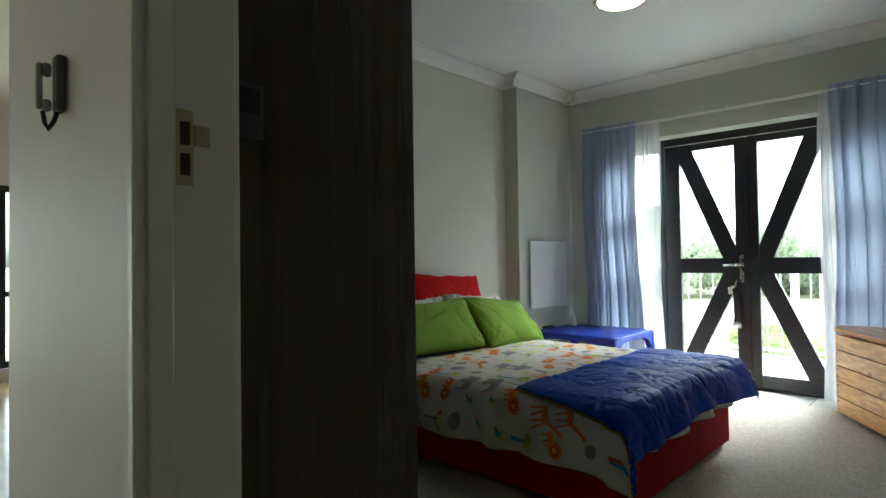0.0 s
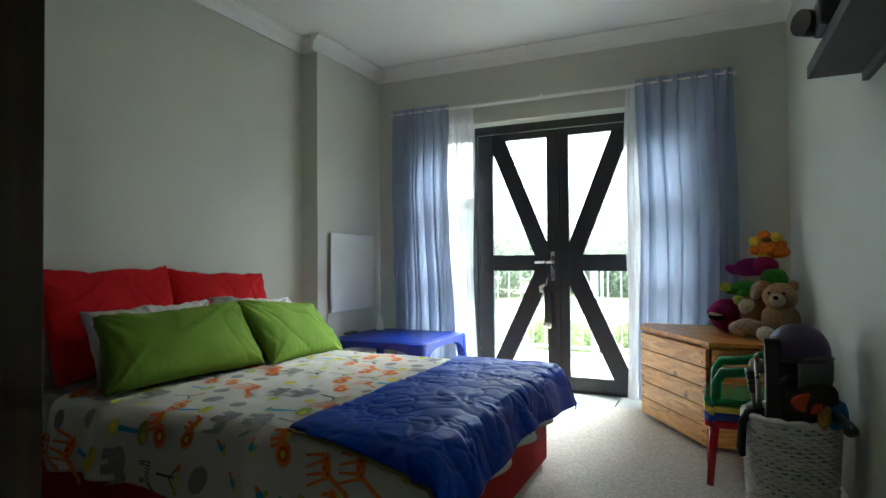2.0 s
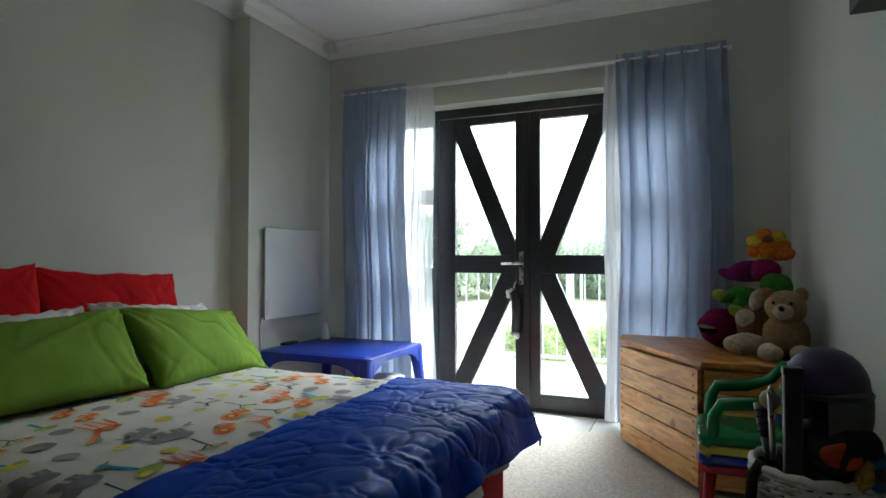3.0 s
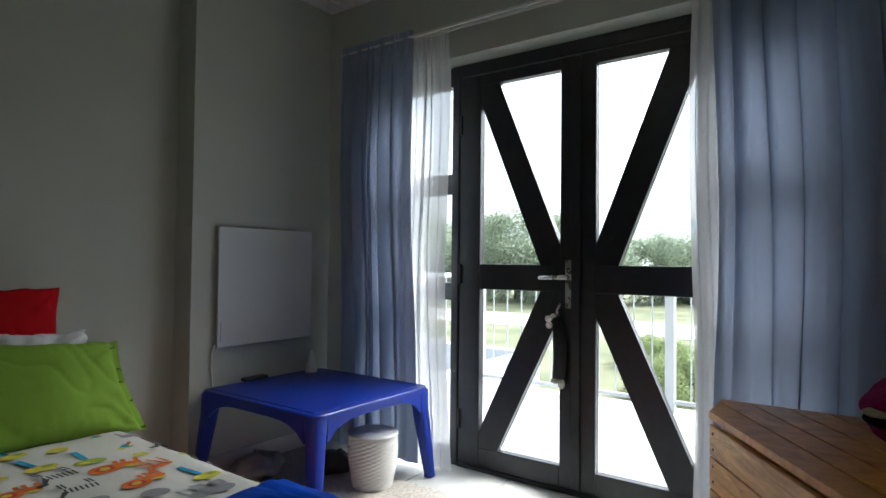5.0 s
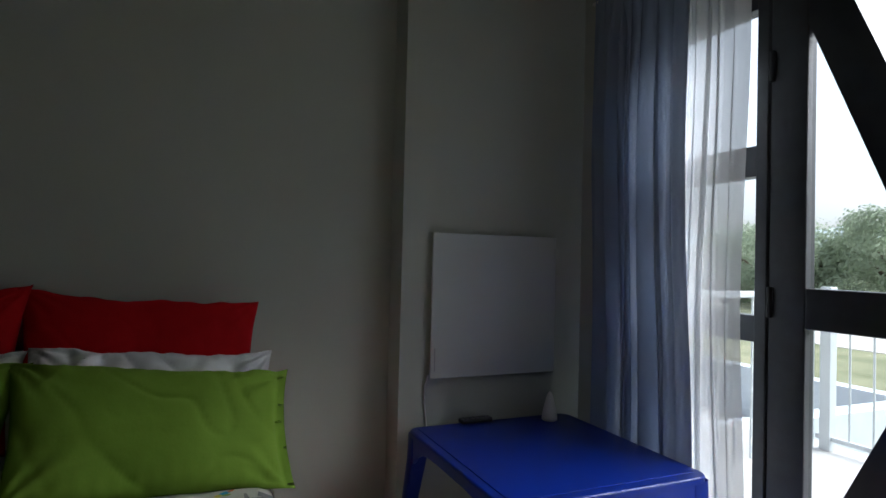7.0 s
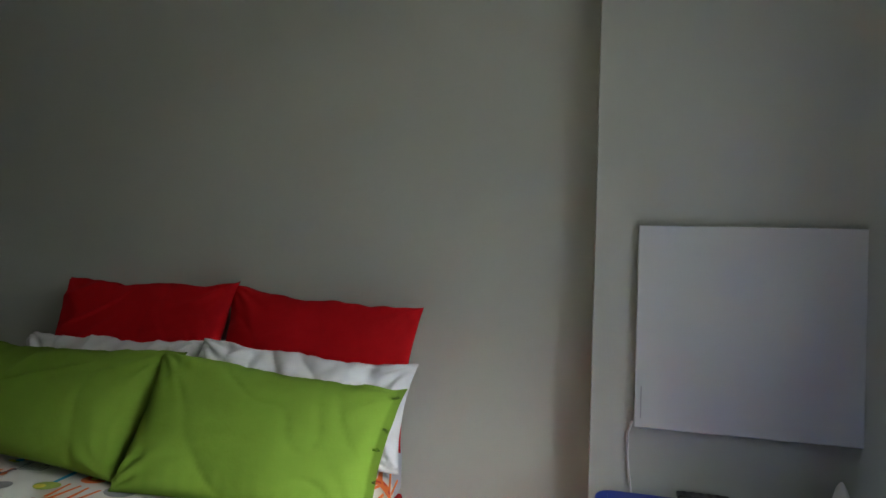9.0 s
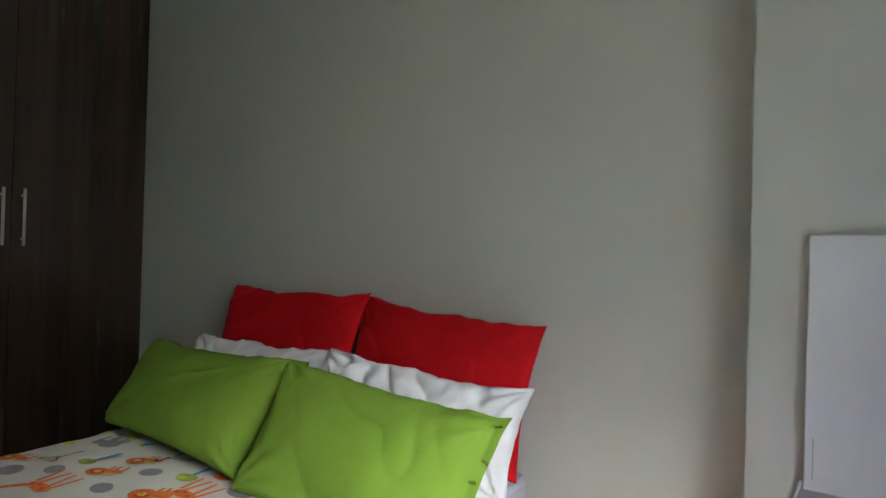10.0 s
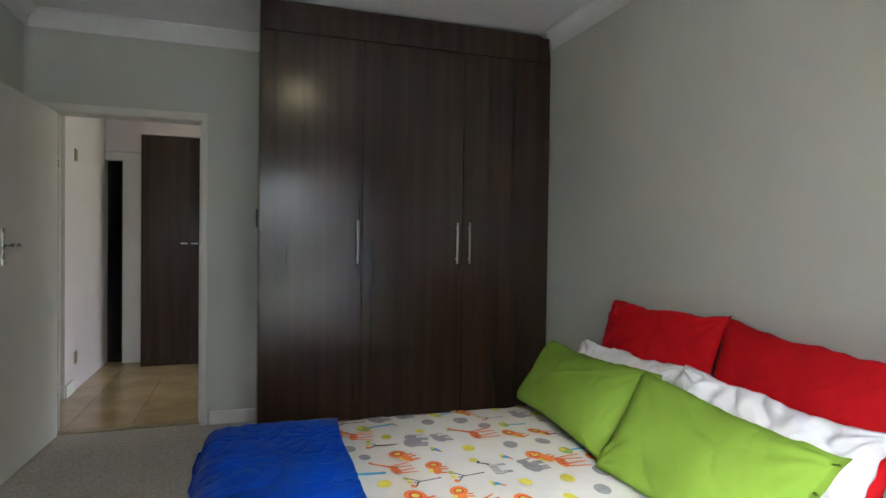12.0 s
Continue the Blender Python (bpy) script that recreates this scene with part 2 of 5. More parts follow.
def lathe(bm, profile, centre, seg=24):
    """A turned body from (radius, height) pairs."""
    c = Vector(centre)
    rings = [[bm.verts.new(c + Vector((r * math.cos(2 * math.pi * k / seg), r * math.sin(2 * math.pi * k / seg), z))) for k in range(seg)] for r, z in profile]
    for a, b in zip(rings, rings[1:]):
        for k in range(seg):
            bm.faces.new((a[k], a[(k + 1) % seg], b[(k + 1) % seg], b[k]))
    bm.faces.new(rings[0][::-1])
    bm.faces.new(rings[-1])


def prism(bm, outline, depth_axis, d0, d1):
    """A flat plate: outline of 2D points, between d0 and d1 along the axis left out."""
    def at(p, d):
        if depth_axis == "y":
            return (p[0], d, p[1])
        if depth_axis == "x":
            return (d, p[0], p[1])
        return (p[0], p[1], d)
    a = [bm.verts.new(at(p, d0)) for p in outline]
    b = [bm.verts.new(at(p, d1)) for p in outline]
    n = len(outline)
    bm.faces.new(a)
    bm.faces.new(b[::-1])
    for k in range(n):
        bm.faces.new((a[k], b[k], b[(k + 1) % n], a[(k + 1) % n]))
    bmesh.ops.recalc_face_normals(bm, faces=bm.faces)


def blob(bm, centre, size, turn=(0, 0, 0), seg=20, wob=0.0, freq=6.0):
    m = pose(*centre, *turn) @ Matrix.Diagonal((*size, 1))
    r = bmesh.ops.create_uvsphere(bm, u_segments=seg, v_segments=seg // 2 + 2, radius=1.0, matrix=m)
    if wob:
        for v in r["verts"]:
            v.co += wob * Vector(noise.noise_vector(v.co * freq))
    return r["verts"]


def paint(bm, verts, index):
    s = set(verts)
    for f in bm.faces:
        if all(v in s for v in f.verts):
            f.material_index = index


# ---- plan, metres ----
W, PIL, E, S, N = -3.462, -3.316, -0.235, 0.356, 4.90
PIL_Y, CEIL_Z, CORN = 4.02, 2.668, 0.11
JW, JE = -1.235, -0.37
OP_W, OP_E, OP_T = -2.95, -0.72, 2.115
# ---- the room's shell ----
structure("wall_north", boxes((W - 0.2, OP_W, N, 5.13, -0.05, 2.75), (OP_E, E + 0.2, N, 5.13, -0.05, 2.75), (OP_W, OP_E, N, 5.13, OP_T, 2.75)), WALL, "khaki grey painted wall round the balcony doors", "wall")
structure("wall_west", boxes((W - 0.2, W, 0.505, N, -0.05, 2.75)), WALL, "khaki grey painted wall behind the bed", "wall")
structure("wall_pillar", boxes((W, PIL, PIL_Y, N, 0, 2.7)), WALL, "shallow painted projection of the wall beside the bed", "wall")
structure("wall_east", boxes((E, E + 0.2, 0.21, N, -0.05, 2.75)), WALL, "grey painted wall beside the toy box", "wall")
structure("wall_south", boxes((-2.03, JW - 0.02, 0.225, S, -0.05, 2.75), (JE + 0.02, E, 0.225, S, -0.05, 2.75), (JW - 0.02, JE + 0.02, 0.225, S, 2.07, 2.75), (W, -1.9, 0.505, 0.545, -0.05, 2.75), (-2.03, -1.93, S, 0.505, -0.05, 2.75)), [WALL], "painted wall with the bedroom door", "wall")
structure("ceiling", boxes((W - 0.2, E + 0.2, 0.2, 5.13, CEIL_Z, 2.8)), CEIL, "white painted ceiling", "ceiling")
structure("floor", boxes((W, E, 0.30, 4.67, -0.1, 0.0)), CARPET, "beige grey loop pile carpet", "floor")


def moulding(bm, a, b, inward, z, drop=CORN, out=0.07):
    """A cove cornice from a to b below the ceiling."""
    a, b, n = Vector((*a, 0)), Vector((*b, 0)), Vector((*inward, 0))
    prof = [(0.0, 0.0), (out, 0.0), (out, -0.012), (out * 0.8, -0.018), (out * 0.62, -0.035), (out * 0.35, -0.055), (out * 0.2, -drop + 0.014), (0.014, -drop + 0.012), (0.014, -drop), (0.0, -drop)]
    ends = []
    for p in (a, b):
        ends.append([bm.verts.new(p + n * o + Vector((0, 0, z + d))) for o, d in prof])
    k = len(prof)
    for i in range(k):
        bm.faces.new((ends[0][i], ends[1][i], ends[1][(i + 1) % k], ends[0][(i + 1) % k]))
    bm.faces.new(ends[0][::-1])
    bm.faces.new(ends[1])
    bmesh.ops.recalc_face_normals(bm, faces=bm.faces)


bm = bmesh.new()
moulding(bm, (W, 1.12), (W, PIL_Y), (1, 0), CEIL_Z)
moulding(bm, (W, PIL_Y), (PIL, PIL_Y), (0, -1), CEIL_Z)
moulding(bm, (PIL, PIL_Y - 0.07), (PIL, N), (1, 0), CEIL_Z)
moulding(bm, (PIL, N), (E, N), (0, -1), CEIL_Z)
moulding(bm, (E, N), (E, S), (-1, 0), CEIL_Z)
moulding(bm, (E, S), (-1.60, S), (0, 1), CEIL_Z)
structure("cornice_trim", bm, CEIL, "white moulded ceiling cornice", "cornice")
bm = boxes((W, W + 0.014, 1.12, PIL_Y, 0, 0.09), (PIL, PIL + 0.014, PIL_Y, N, 0, 0.09), (E - 0.014, E, 1.0, N, 0, 0.09), (-1.595, JW - 0.06, S, S + 0.014, 0, 0.09), bevel=0.004)
structure("baseboard", bm, TRIM, "white painted skirting board", "skirting")

# threshold of large pale tiles
sill = structure("floor_sill", boxes((PIL, E, 4.67, 5.13, -0.1, -0.012)), GROUT, "pale tiled threshold below the balcony doors", "floor")
x = PIL + 0.003
while x < E - 0.05:
    w = min(0.394, E - x - 0.003)
    part("tile", boxes((x, x + w, 4.672, 4.998, -0.012, -0.002), bevel=0.002), TILE, sill)
    x += 0.4

# ---- french doors and side lights ----
DOORY = 5.0
frame_1 = tagged(new("window_1"), "dark painted timber door frame with side lights", "window", kind="structure")
frame_1.location = (-1.78, DOORY, 0)
ORIGIN["window_1"] = Vector(frame_1.location)
FL, FR = -2.432, -1.13
part("frame", boxes((FL - 0.045, FL, DOORY - 0.012, DOORY + 0.075, 0, 2.10), bevel=0.004), BLACKFRAME, frame_1)
part("frame", boxes((FR, FR + 0.045, DOORY - 0.012, DOORY + 0.075, 0, 2.10), bevel=0.004), BLACKFRAME, frame_1)
part("frame", boxes((FL, FR, DOORY - 0.012, DOORY + 0.075, 2.035, 2.10), bevel=0.004), BLACKFRAME, frame_1)
part("window_sill", boxes((FL, FR, DOORY - 0.012, DOORY + 0.09, -0.01, 0.018), bevel=0.004), BLACKFRAME, frame_1)
for a, b in ((OP_W + 0.002, FL - 0.045), (FR + 0.045, OP_E - 0.002)):
    for z0, z1 in ((0.0, 0.075), (0.86, 0.95), (1.425, 1.53), (2.0, 2.10)):
        part("rail", boxes((a, b, DOORY, DOORY + 0.06, z0, z1), bevel=0.003), BLACKFRAME, frame_1)
    outer = a if a < -2 else b - 0.05
    part("stile", boxes((outer, outer + 0.05, DOORY + 0.001, DOORY + 0.059, 0.075, 2.0), bevel=0.003), BLACKFRAME, frame_1)
    for z0, z1 in ((0.07, 0.865), (0.945, 1.43), (1.525, 2.005)):
        p = part("pane", boxes((a, b, DOORY + 0.027, DOORY + 0.033, z0, z1)), GLASS, frame_1)
        p.visible_shadow = False


def bar(bm, p0, p1, p2, p3, y0, y1):
    prism(bm, [p0, p1, p2, p3], "y", y0, y1)


def french_leaf(name, x0, x1, flip, label):
    """A braced glazed door leaf from hinge side x0 to meeting stile x1; flip mirrors the braces."""
    d = tagged(new(name), label, "door", kind="structure")
    d.location = ((x0 + x1) / 2, DOORY, 0.02)
    ORIGIN[d.name] = Vector(d.location)
    y0, y1 = DOORY - 0.006, DOORY + 0.04
    g0, g1 = (x0 + 0.125, x1 - 0.085) if not flip else (x0 + 0.085, x1 - 0.125)
    part("stile", boxes((x0, g0, y0, y1, 0.02, 2.03), bevel=0.004), BLACKFRAME, d)
    part("stile", boxes((g1, x1, y0, y1, 0.02, 2.03), bevel=0.004), BLACKFRAME, d)
    part("rail", boxes((g0, g1, y0, y1, 0.02, 0.118), bevel=0.004), BLACKFRAME, d)
    part("rail", boxes((g0, g1, y0, y1, 1.975, 2.03), bevel=0.004), BLACKFRAME, d)
    part("lock_rail", boxes((g0, g1, y0, y1, 0.925, 1.052), bevel=0.004), BLACKFRAME, d)
    def X(x):
        return x if not flip else g0 + g1 - x
    for z in ("up", "down"):
        bm = bmesh.new()
        if z == "up":
            q = [(g0, 1.977), (g0, 1.883), (g1 - 0.102, 1.05), (g1, 1.05), (g1, 1.148), (g0 + 0.106, 1.977)]
        else:
            q = [(g0, 0.117), (g0 + 0.108, 0.117), (g1, 0.82), (g1, 0.927), (g1 - 0.10, 0.927), (g0, 0.195)]
        prism(bm, [(X(a), b) for a, b in q], "y", y0 + 0.002, y1 - 0.002)
        part("brace", bm, BLACKFRAME, d)
    for z0, z1 in ((0.11, 0.93), (1.045, 1.99)):
        p = part("pane", boxes((g0 - 0.01, g1 + 0.01, DOORY + 0.014, DOORY + 0.02, z0, z1)), GLASS, d)
        p.visible_shadow = False
    for z in (0.25, 1.0, 1.78):
        hx = x0 + 0.01 if not flip else x1 - 0.01
        bm = bmesh.new()
        tube(bm, [(hx, y0 - 0.008, z - 0.05), (hx, y0 - 0.008, z + 0.05)], 0.009)
        part("hinge", bm, BLACK, d)
    return d


MID = -1.7775
leaf_l = french_leaf("door_1", FL + 0.004, MID + 0.002, False, "closed dark timber french door leaf with braced glazing")
leaf_r = french_leaf("door_2", MID + 0.006, FR - 0.004, True, "closed dark timber french door leaf with diagonal braces")
bm = boxes((MID - 0.022, MID + 0.022, DOORY - 0.02, DOORY - 0.007, 0.03, 2.02), bevel=0.003)
part("meeting_strip", bm, BLACKFRAME, leaf_l)
plate = part("handle_plate", boxes((-1.831, -1.799, DOORY - 0.014, DOORY - 0.006, 0.852, 1.076), bevel=0.003), CHROME, leaf_l, "brushed steel lock plate")
bm = bmesh.new()
tube(bm, [(-1.815, DOORY - 0.01, 0.995), (-1.815, DOORY - 0.05, 0.995), (-1.828, DOORY - 0.058, 0.995), (-1.943, DOORY - 0.06, 0.992)], [0.012, 0.011, 0.011, 0.009])
part("lever", bm, CHROME, plate, "steel lever handle", smooth=True)

# keys with a dark fabric tag hanging from the lock
keys = thing("key_bunch", (-1.85, DOORY - 0.03, 0.49), "keys with a long black fabric tag hanging in the lock", "keys")
bm = bmesh.new()
for dx, dz, r in ((-0.032, 0.80, 0.016), (-0.008, 0.812, 0.015), (-0.028, 0.772, 0.017)):
    blob(bm, (-1.87 + dx, DOORY - 0.04, dz), (r, 0.012, r), seg=12)
part("key_fob", bm, WHITEPLASTIC, keys, "pale round fobs", smooth=True)
bm = bmesh.new()
tube(bm, [(-1.855, DOORY - 0.012, 0.87), (-1.858, DOORY - 0.04, 0.84), (-1.862, DOORY - 0.035, 0.80)], 0.006)
part("key_ring", bm, CHROME, keys)
bm = bmesh.new()
tube(bm, [(-1.865, DOORY - 0.035, 0.81), (-1.85, DOORY - 0.035, 0.74), (-1.845, DOORY - 0.033, 0.64), (-1.85, DOORY - 0.033, 0.53)], [0.018, 0.03, 0.032, 0.03], seg=12)
part("tag", bm, BLACKCLOTH, keys, smooth=True)
bm = bmesh.new()
blob(bm, (-1.87, DOORY - 0.035, 0.515), (0.022, 0.014, 0.016), seg=12)
blob(bm, (-1.838, DOORY - 0.035, 0.505), (0.018, 0.014, 0.024), seg=12)
part("tag_end", bm, WHITEPLASTIC, keys, "pale rounded ends", smooth=True)

# ---- curtains ----
track = thing("curtain_track", (-1.85, 4.80, 2.24), "thin white curtain track over the balcony doors", "curtain track")
part("track", boxes((-3.15, -0.53, 4.812, 4.822, 2.238, 2.25), bevel=0.002), WHITEPLASTIC, track)
part("track", boxes((-3.15, -0.53, 4.855, 4.865, 2.238, 2.25), bevel=0.002), WHITEPLASTIC, track)
for bx in (-3.1, -1.85, -0.6):
    part("bracket", boxes((bx - 0.006, bx + 0.006, 4.812, N, 2.252, 2.262), bevel=0.002), WHITEPLASTIC, track)


def curtain(name, x0, x1, y, z0, z1, folds, amp, material, label, group, seed, flare=0.0):
    """A gathered curtain; flare spreads its lower edge sideways."""
    rnd = random.Random(seed)
    cols, rows = max(folds * 12, 100), 40
    ph = [rnd.uniform(0, 6.28) for _ in range(6)]
    widths = [rnd.uniform(0.45, 1.7) for _ in range(folds)]
    deep = [rnd.uniform(0.45, 1.35) for _ in range(folds + 1)]
    lean = [rnd.uniform(-0.45, 0.45) for _ in range(folds + 1)]
    total = sum(widths)
    starts = [sum(widths[:k]) / total for k in range(folds + 1)]
    bm = bmesh.new()
    grid = []
    for j in range(rows + 1):
        v = j / rows
        z = z1 + (z0 - z1) * v
        row = []
        for i in range(cols + 1):
            u = i / cols
            su = u + (0.035 * v * math.sin(4 * math.pi * u + ph[0] + v * 2.0) + 0.03 * v * math.sin(2 * math.pi * u + ph[1] + v * 3.1)) * math.sin(math.pi * u)
            k = min(folds - 1, max(0, sum(1 for q in starts[1:] if q <= su)))
            f = min(1.0, max(0.0, (su - starts[k]) / (starts[k + 1] - starts[k])))
            depth = deep[k] + (deep[k + 1] - deep[k]) * (3 * f * f - 2 * f ** 3)
            tip = lean[k] + (lean[k + 1] - lean[k]) * f
            head = min(1.0, v / 0.10)
            a = amp * (0.22 + 0.78 * head) * depth * (0.85 + 0.3 * math.sin(ph[2] + k * 1.7 + v * 3.5))
            wave = math.cos(2 * math.pi * f + tip * v * 2 * math.sin(math.pi * f))
            dy = a * wave + 0.28 * a * math.sin(6 * math.pi * su * folds * 0.37 + ph[4] + v * 4) + 0.005 * max(0.0, 1 - v / 0.12) * math.sin(2 * math.pi * folds * 3.3 * u + ph[5])
            dy += 0.006 * noise.noise(Vector((su * 9 + seed, v * 5, 0)))
            dx = 0.016 * depth * math.sin(2 * math.pi * f + tip) * head + flare * max(0.0, v - 0.45) ** 1.5 * u
            edge = 0.012 * math.sin(v * 7 + ph[5])
            row.append(bm.verts.new((x0 + (x1 - x0) * u + dx + edge, y + dy, z)))
        grid.append(row)
    for j in range(rows):
        for i in range(cols):
            bm.faces.new((grid[j][i], grid[j][i + 1], grid[j + 1][i + 1], grid[j + 1][i]))
    ob = single(name, bm, material, label, "curtain", group, smooth=True)
    return ob


curtain("blue_curtain", -3.135, -2.615, 4.815, 0.03, 2.28, 7, 0.027, CURTAIN, "pale blue gathered curtain drawn to the side", "curtains", 1, flare=0.16)
curtain("blue_curtain", -1.16, -0.545, 4.815, 0.03, 2.28, 6, 0.026, CURTAIN, "pale blue gathered curtain hanging behind the toy box", "curtains", 2)
curtain("sheer_curtain", -2.69, -2.425, 4.86, 0.02, 2.265, 5, 0.014, SHEER, "white sheer curtain drawn beside the door", "sheers", 3, flare=0.07)
curtain("sheer_curtain", -1.248, -1.12, 4.86, 0.02, 2.265, 3, 0.012, SHEER, "white sheer curtain drawn behind the blue one", "sheers", 4)

# ---- bedroom door, frame ----
door_f = tagged(new("door_3"), "white painted door frame, door standing open", "door", kind="structure")
door_f.location = ((JW + JE) / 2, 0.3, 0)
ORIGIN["door_3"] = Vector(door_f.location)
for a, b, c in ((JW - 0.02, JW, 1), (JE, JE + 0.02, -1)):
    part("jamb", boxes((a, b, 0.212, S + 0.006, 0, 2.05), bevel=0.003), DOORWHITE, door_f)
    s0, s1 = (b, b + 0.016) if c > 0 else (a - 0.016, a)
    part("stop", boxes((s0, s1, 0.228, 0.262, 0, 2.05), bevel=0.004), DOORWHITE, door_f)
part("jamb", boxes((JW - 0.02, JE + 0.02, 0.212, S + 0.006, 2.05, 2.07), bevel=0.003), DOORWHITE, door_f)
part("architrave", boxes((JW - 0.042, JW - 0.004, S, S + 0.014, 0, 2.10), bevel=0.004), DOORWHITE, door_f)
part("architrave", boxes((JW - 0.042, JE + 0.055, S, S + 0.0145, 2.055, 2.105), bevel=0.004), DOORWHITE, door_f)
part("architrave", boxes((JE + 0.004, JE + 0.055, S, S + 0.014, 0, 2.055), bevel=0.004), DOORWHITE, door_f)
st = part("strike_plate", boxes((JW, JW + 0.002, 0.270, 0.294, 1.178, 1.287)), DULLMETAL, door_f, "worn brass strike plate")
# Slots are raised dark plates; the holes' shade is put into their colour.
part("slot", boxes((JW + 0.002, JW + 0.003, 0.275, 0.289, 1.236, 1.270)), SLOT, st)
part("slot", boxes((JW + 0.002, JW + 0.003, 0.275, 0.289, 1.192, 1.224)), SLOT, st)
part("lip", boxes((JW + 0.001, JW + 0.006, 0.294, 0.318, 1.236, 1.267), bevel=0.002), DULLMETAL, st)
leaf = thing("bedroom_door", (-0.45, 0.8, 0.01), "cream painted flush door standing wide open", "door")
LT = pose(JE - 0.002, S + 0.02, 0, 0, 0, -3.0)


def leafbox(*a, bevel=0.002):
    bm = boxes(a, bevel=bevel)
    bmesh.ops.transform(bm, matrix=LT, verts=bm.verts)
    return bm


part("panel", leafbox(-0.038, 0, 0, 0.79, 0.012, 2.04, bevel=0.003), DOORWHITE, leaf)
hp = part("handle_plate", leafbox(-0.044, -0.038, 0.70, 0.742, 1.12, 1.31), CHROME, leaf)
bm = bmesh.new()
tube(bm, [(-0.042, 0.72, 1.225), (-0.062, 0.72, 1.225), (-0.068, 0.705, 1.225), (-0.068, 0.60, 1.223)], 0.009)
bmesh.ops.transform(bm, matrix=LT, verts=bm.verts)
part("lever", bm, CHROME, hp, smooth=True)
for z in (0.35, 1.75):
    part("hinge", leafbox(-0.04, -0.012, -0.012, 0.0, z - 0.05, z + 0.05), CHROME, leaf)
structure("threshold_trim", boxes((JW, JE, 0.27, 0.33, -0.006, 0.005), bevel=0.002), DULLMETAL, "brass carpet edging in the doorway", "threshold")

# ---- wardrobe ----
WX0, WX1, WY0, WY1 = -3.456, -1.599, 0.55, 1.098
ward = thing("wardrobe", (-2.5, 0.8, 0), "built-in dark walnut wardrobe with three tall doors", "wardrobe")
part("side_panel", boxes((WX1 - 0.018, WX1, S + 0.002, WY1 - 0.002, 0, 2.645), bevel=0.001), WALNUT, ward)
part("carcass", boxes((WX0, WX1 - 0.019, WY0, WY1 - 0.03, 0, 2.642)), WALNUT, ward)
part("plinth", boxes((WX0, WX1 - 0.019, WY1 - 0.028, WY1 - 0.01, 0, 0.07)), WALNUT, ward)
bm = bmesh.new()
top = [(WX1 - 0.019, 2.472), (WX1 - 0.019, 2.645), (-3.35, 2.645)] + [(-3.35 - 0.096 * math.sin(a), 2.549 + 0.096 * math.cos(a)) for a in (0.4, 0.8, 1.2, 1.57)] + [(WX0 + 0.002, 2.472)]
prism(bm, top, "y", WY1 - 0.028, WY1 + 0.002)
part("top_rail", bm, WALNUT, ward)
EDGES = [WX1, -2.194, -2.842, WX0]
for k in range(3):
    a, b = EDGES[k + 1] + 0.002, EDGES[k] - 0.002
    d = part("door", boxes((a, b, WY1 - 0.018, WY1, 0.075, 2.468), bevel=0.0015), WALNUT, ward)
    hx = (a + 0.030, a + 0.041, b - 0.038)[k]
    bm = boxes((hx - 0.006, hx + 0.006, WY1 + 0.022, WY1 + 0.030, 1.13, 1.39), (hx - 0.005, hx + 0.005, WY1, WY1 + 0.022, 1.155, 1.167), (hx - 0.005, hx + 0.005, WY1, WY1 + 0.022, 1.353, 1.365), bevel=0.002)
    part("handle", bm, SATINSTEEL, d, "slim steel bar handle")
panel = thing("control_panel", (WX1, 0.567, 1.345), "small black control box fixed to the wardrobe side", "control panel")
part("body", boxes((WX1, WX1 + 0.012, 0.525, 0.610, 1.345, 1.467), bevel=0.004), BLACK, panel)
part("screen", boxes((WX1 + 0.012, WX1 + 0.0135, 0.535, 0.60, 1.40, 1.455)), mat("dark_screen", (0.004, 0.004, 0.006), 0.1, var=0), panel)
part("led", boxes((WX1 + 0.012, WX1 + 0.014, 0.540, 0.5435, 1.387, 1.3905)), mat("blue_led", (0.02, 0.02, 0.5), 0.3, var=0, emit=(0.05, 0.05, 1.0, 0.25)), panel, "tiny blue light")

# ---- bed ----
BX0, BX1, BY0, BY1, BZ = -3.41, -1.455, 2.07, 3.40, 0.485
bed = thing("bed", (-2.4, 2.74, 0), "double bed with a red upholstered base", "bed")
bm = boxes((BX0, BX1, BY0, BY1, 0.03, 0.29), bevel=0.012)
part("base", bm, BEDRED, bed)
part("mattress", boxes((BX0, BX1 + 0.02, BY0, BY1, 0.292, 0.462), bevel=0.03), mat("lavender_ticking", (0.42, 0.42, 0.47), 0.85, var=0.06, scale=9, bump=0.2, bump_scale=220, spec=0.12), bed, "lavender grey mattress")
for a in (BX0 + 0.1, BX1 - 0.12):
    for b in (BY0 + 0.1, BY1 - 0.12):
        bm = bmesh.new()
        lathe(bm, [(0.02, 0.0), (0.025, 0.03)], (a, b, 0), 12)
        part("foot", bm, BLACK, bed)


def fold(s, half, r=0.06):
    """Arc length from the middle to (offset, drop) of cloth over an edge."""
    sign, t = (1 if s >= 0 else -1), abs(s)
    flat = half - r
    if t <= flat:
        return s, 0.0
    q = (t - flat) / r
    if q <= math.pi / 2:
        return sign * (flat + r * math.sin(q)), r * (1 - math.cos(q))
    return sign * half, r + (t - flat - r * math.pi / 2)


CX, CY, HX, HY = -2.42, 2.735, 1.00, 0.735


TUFTS = [(0.915 - 0.01 * k, -0.705 + 0.455 * k) for k in range(4)] + [(0.60, -0.48), (0.60, -0.03), (0.59, 0.43)]


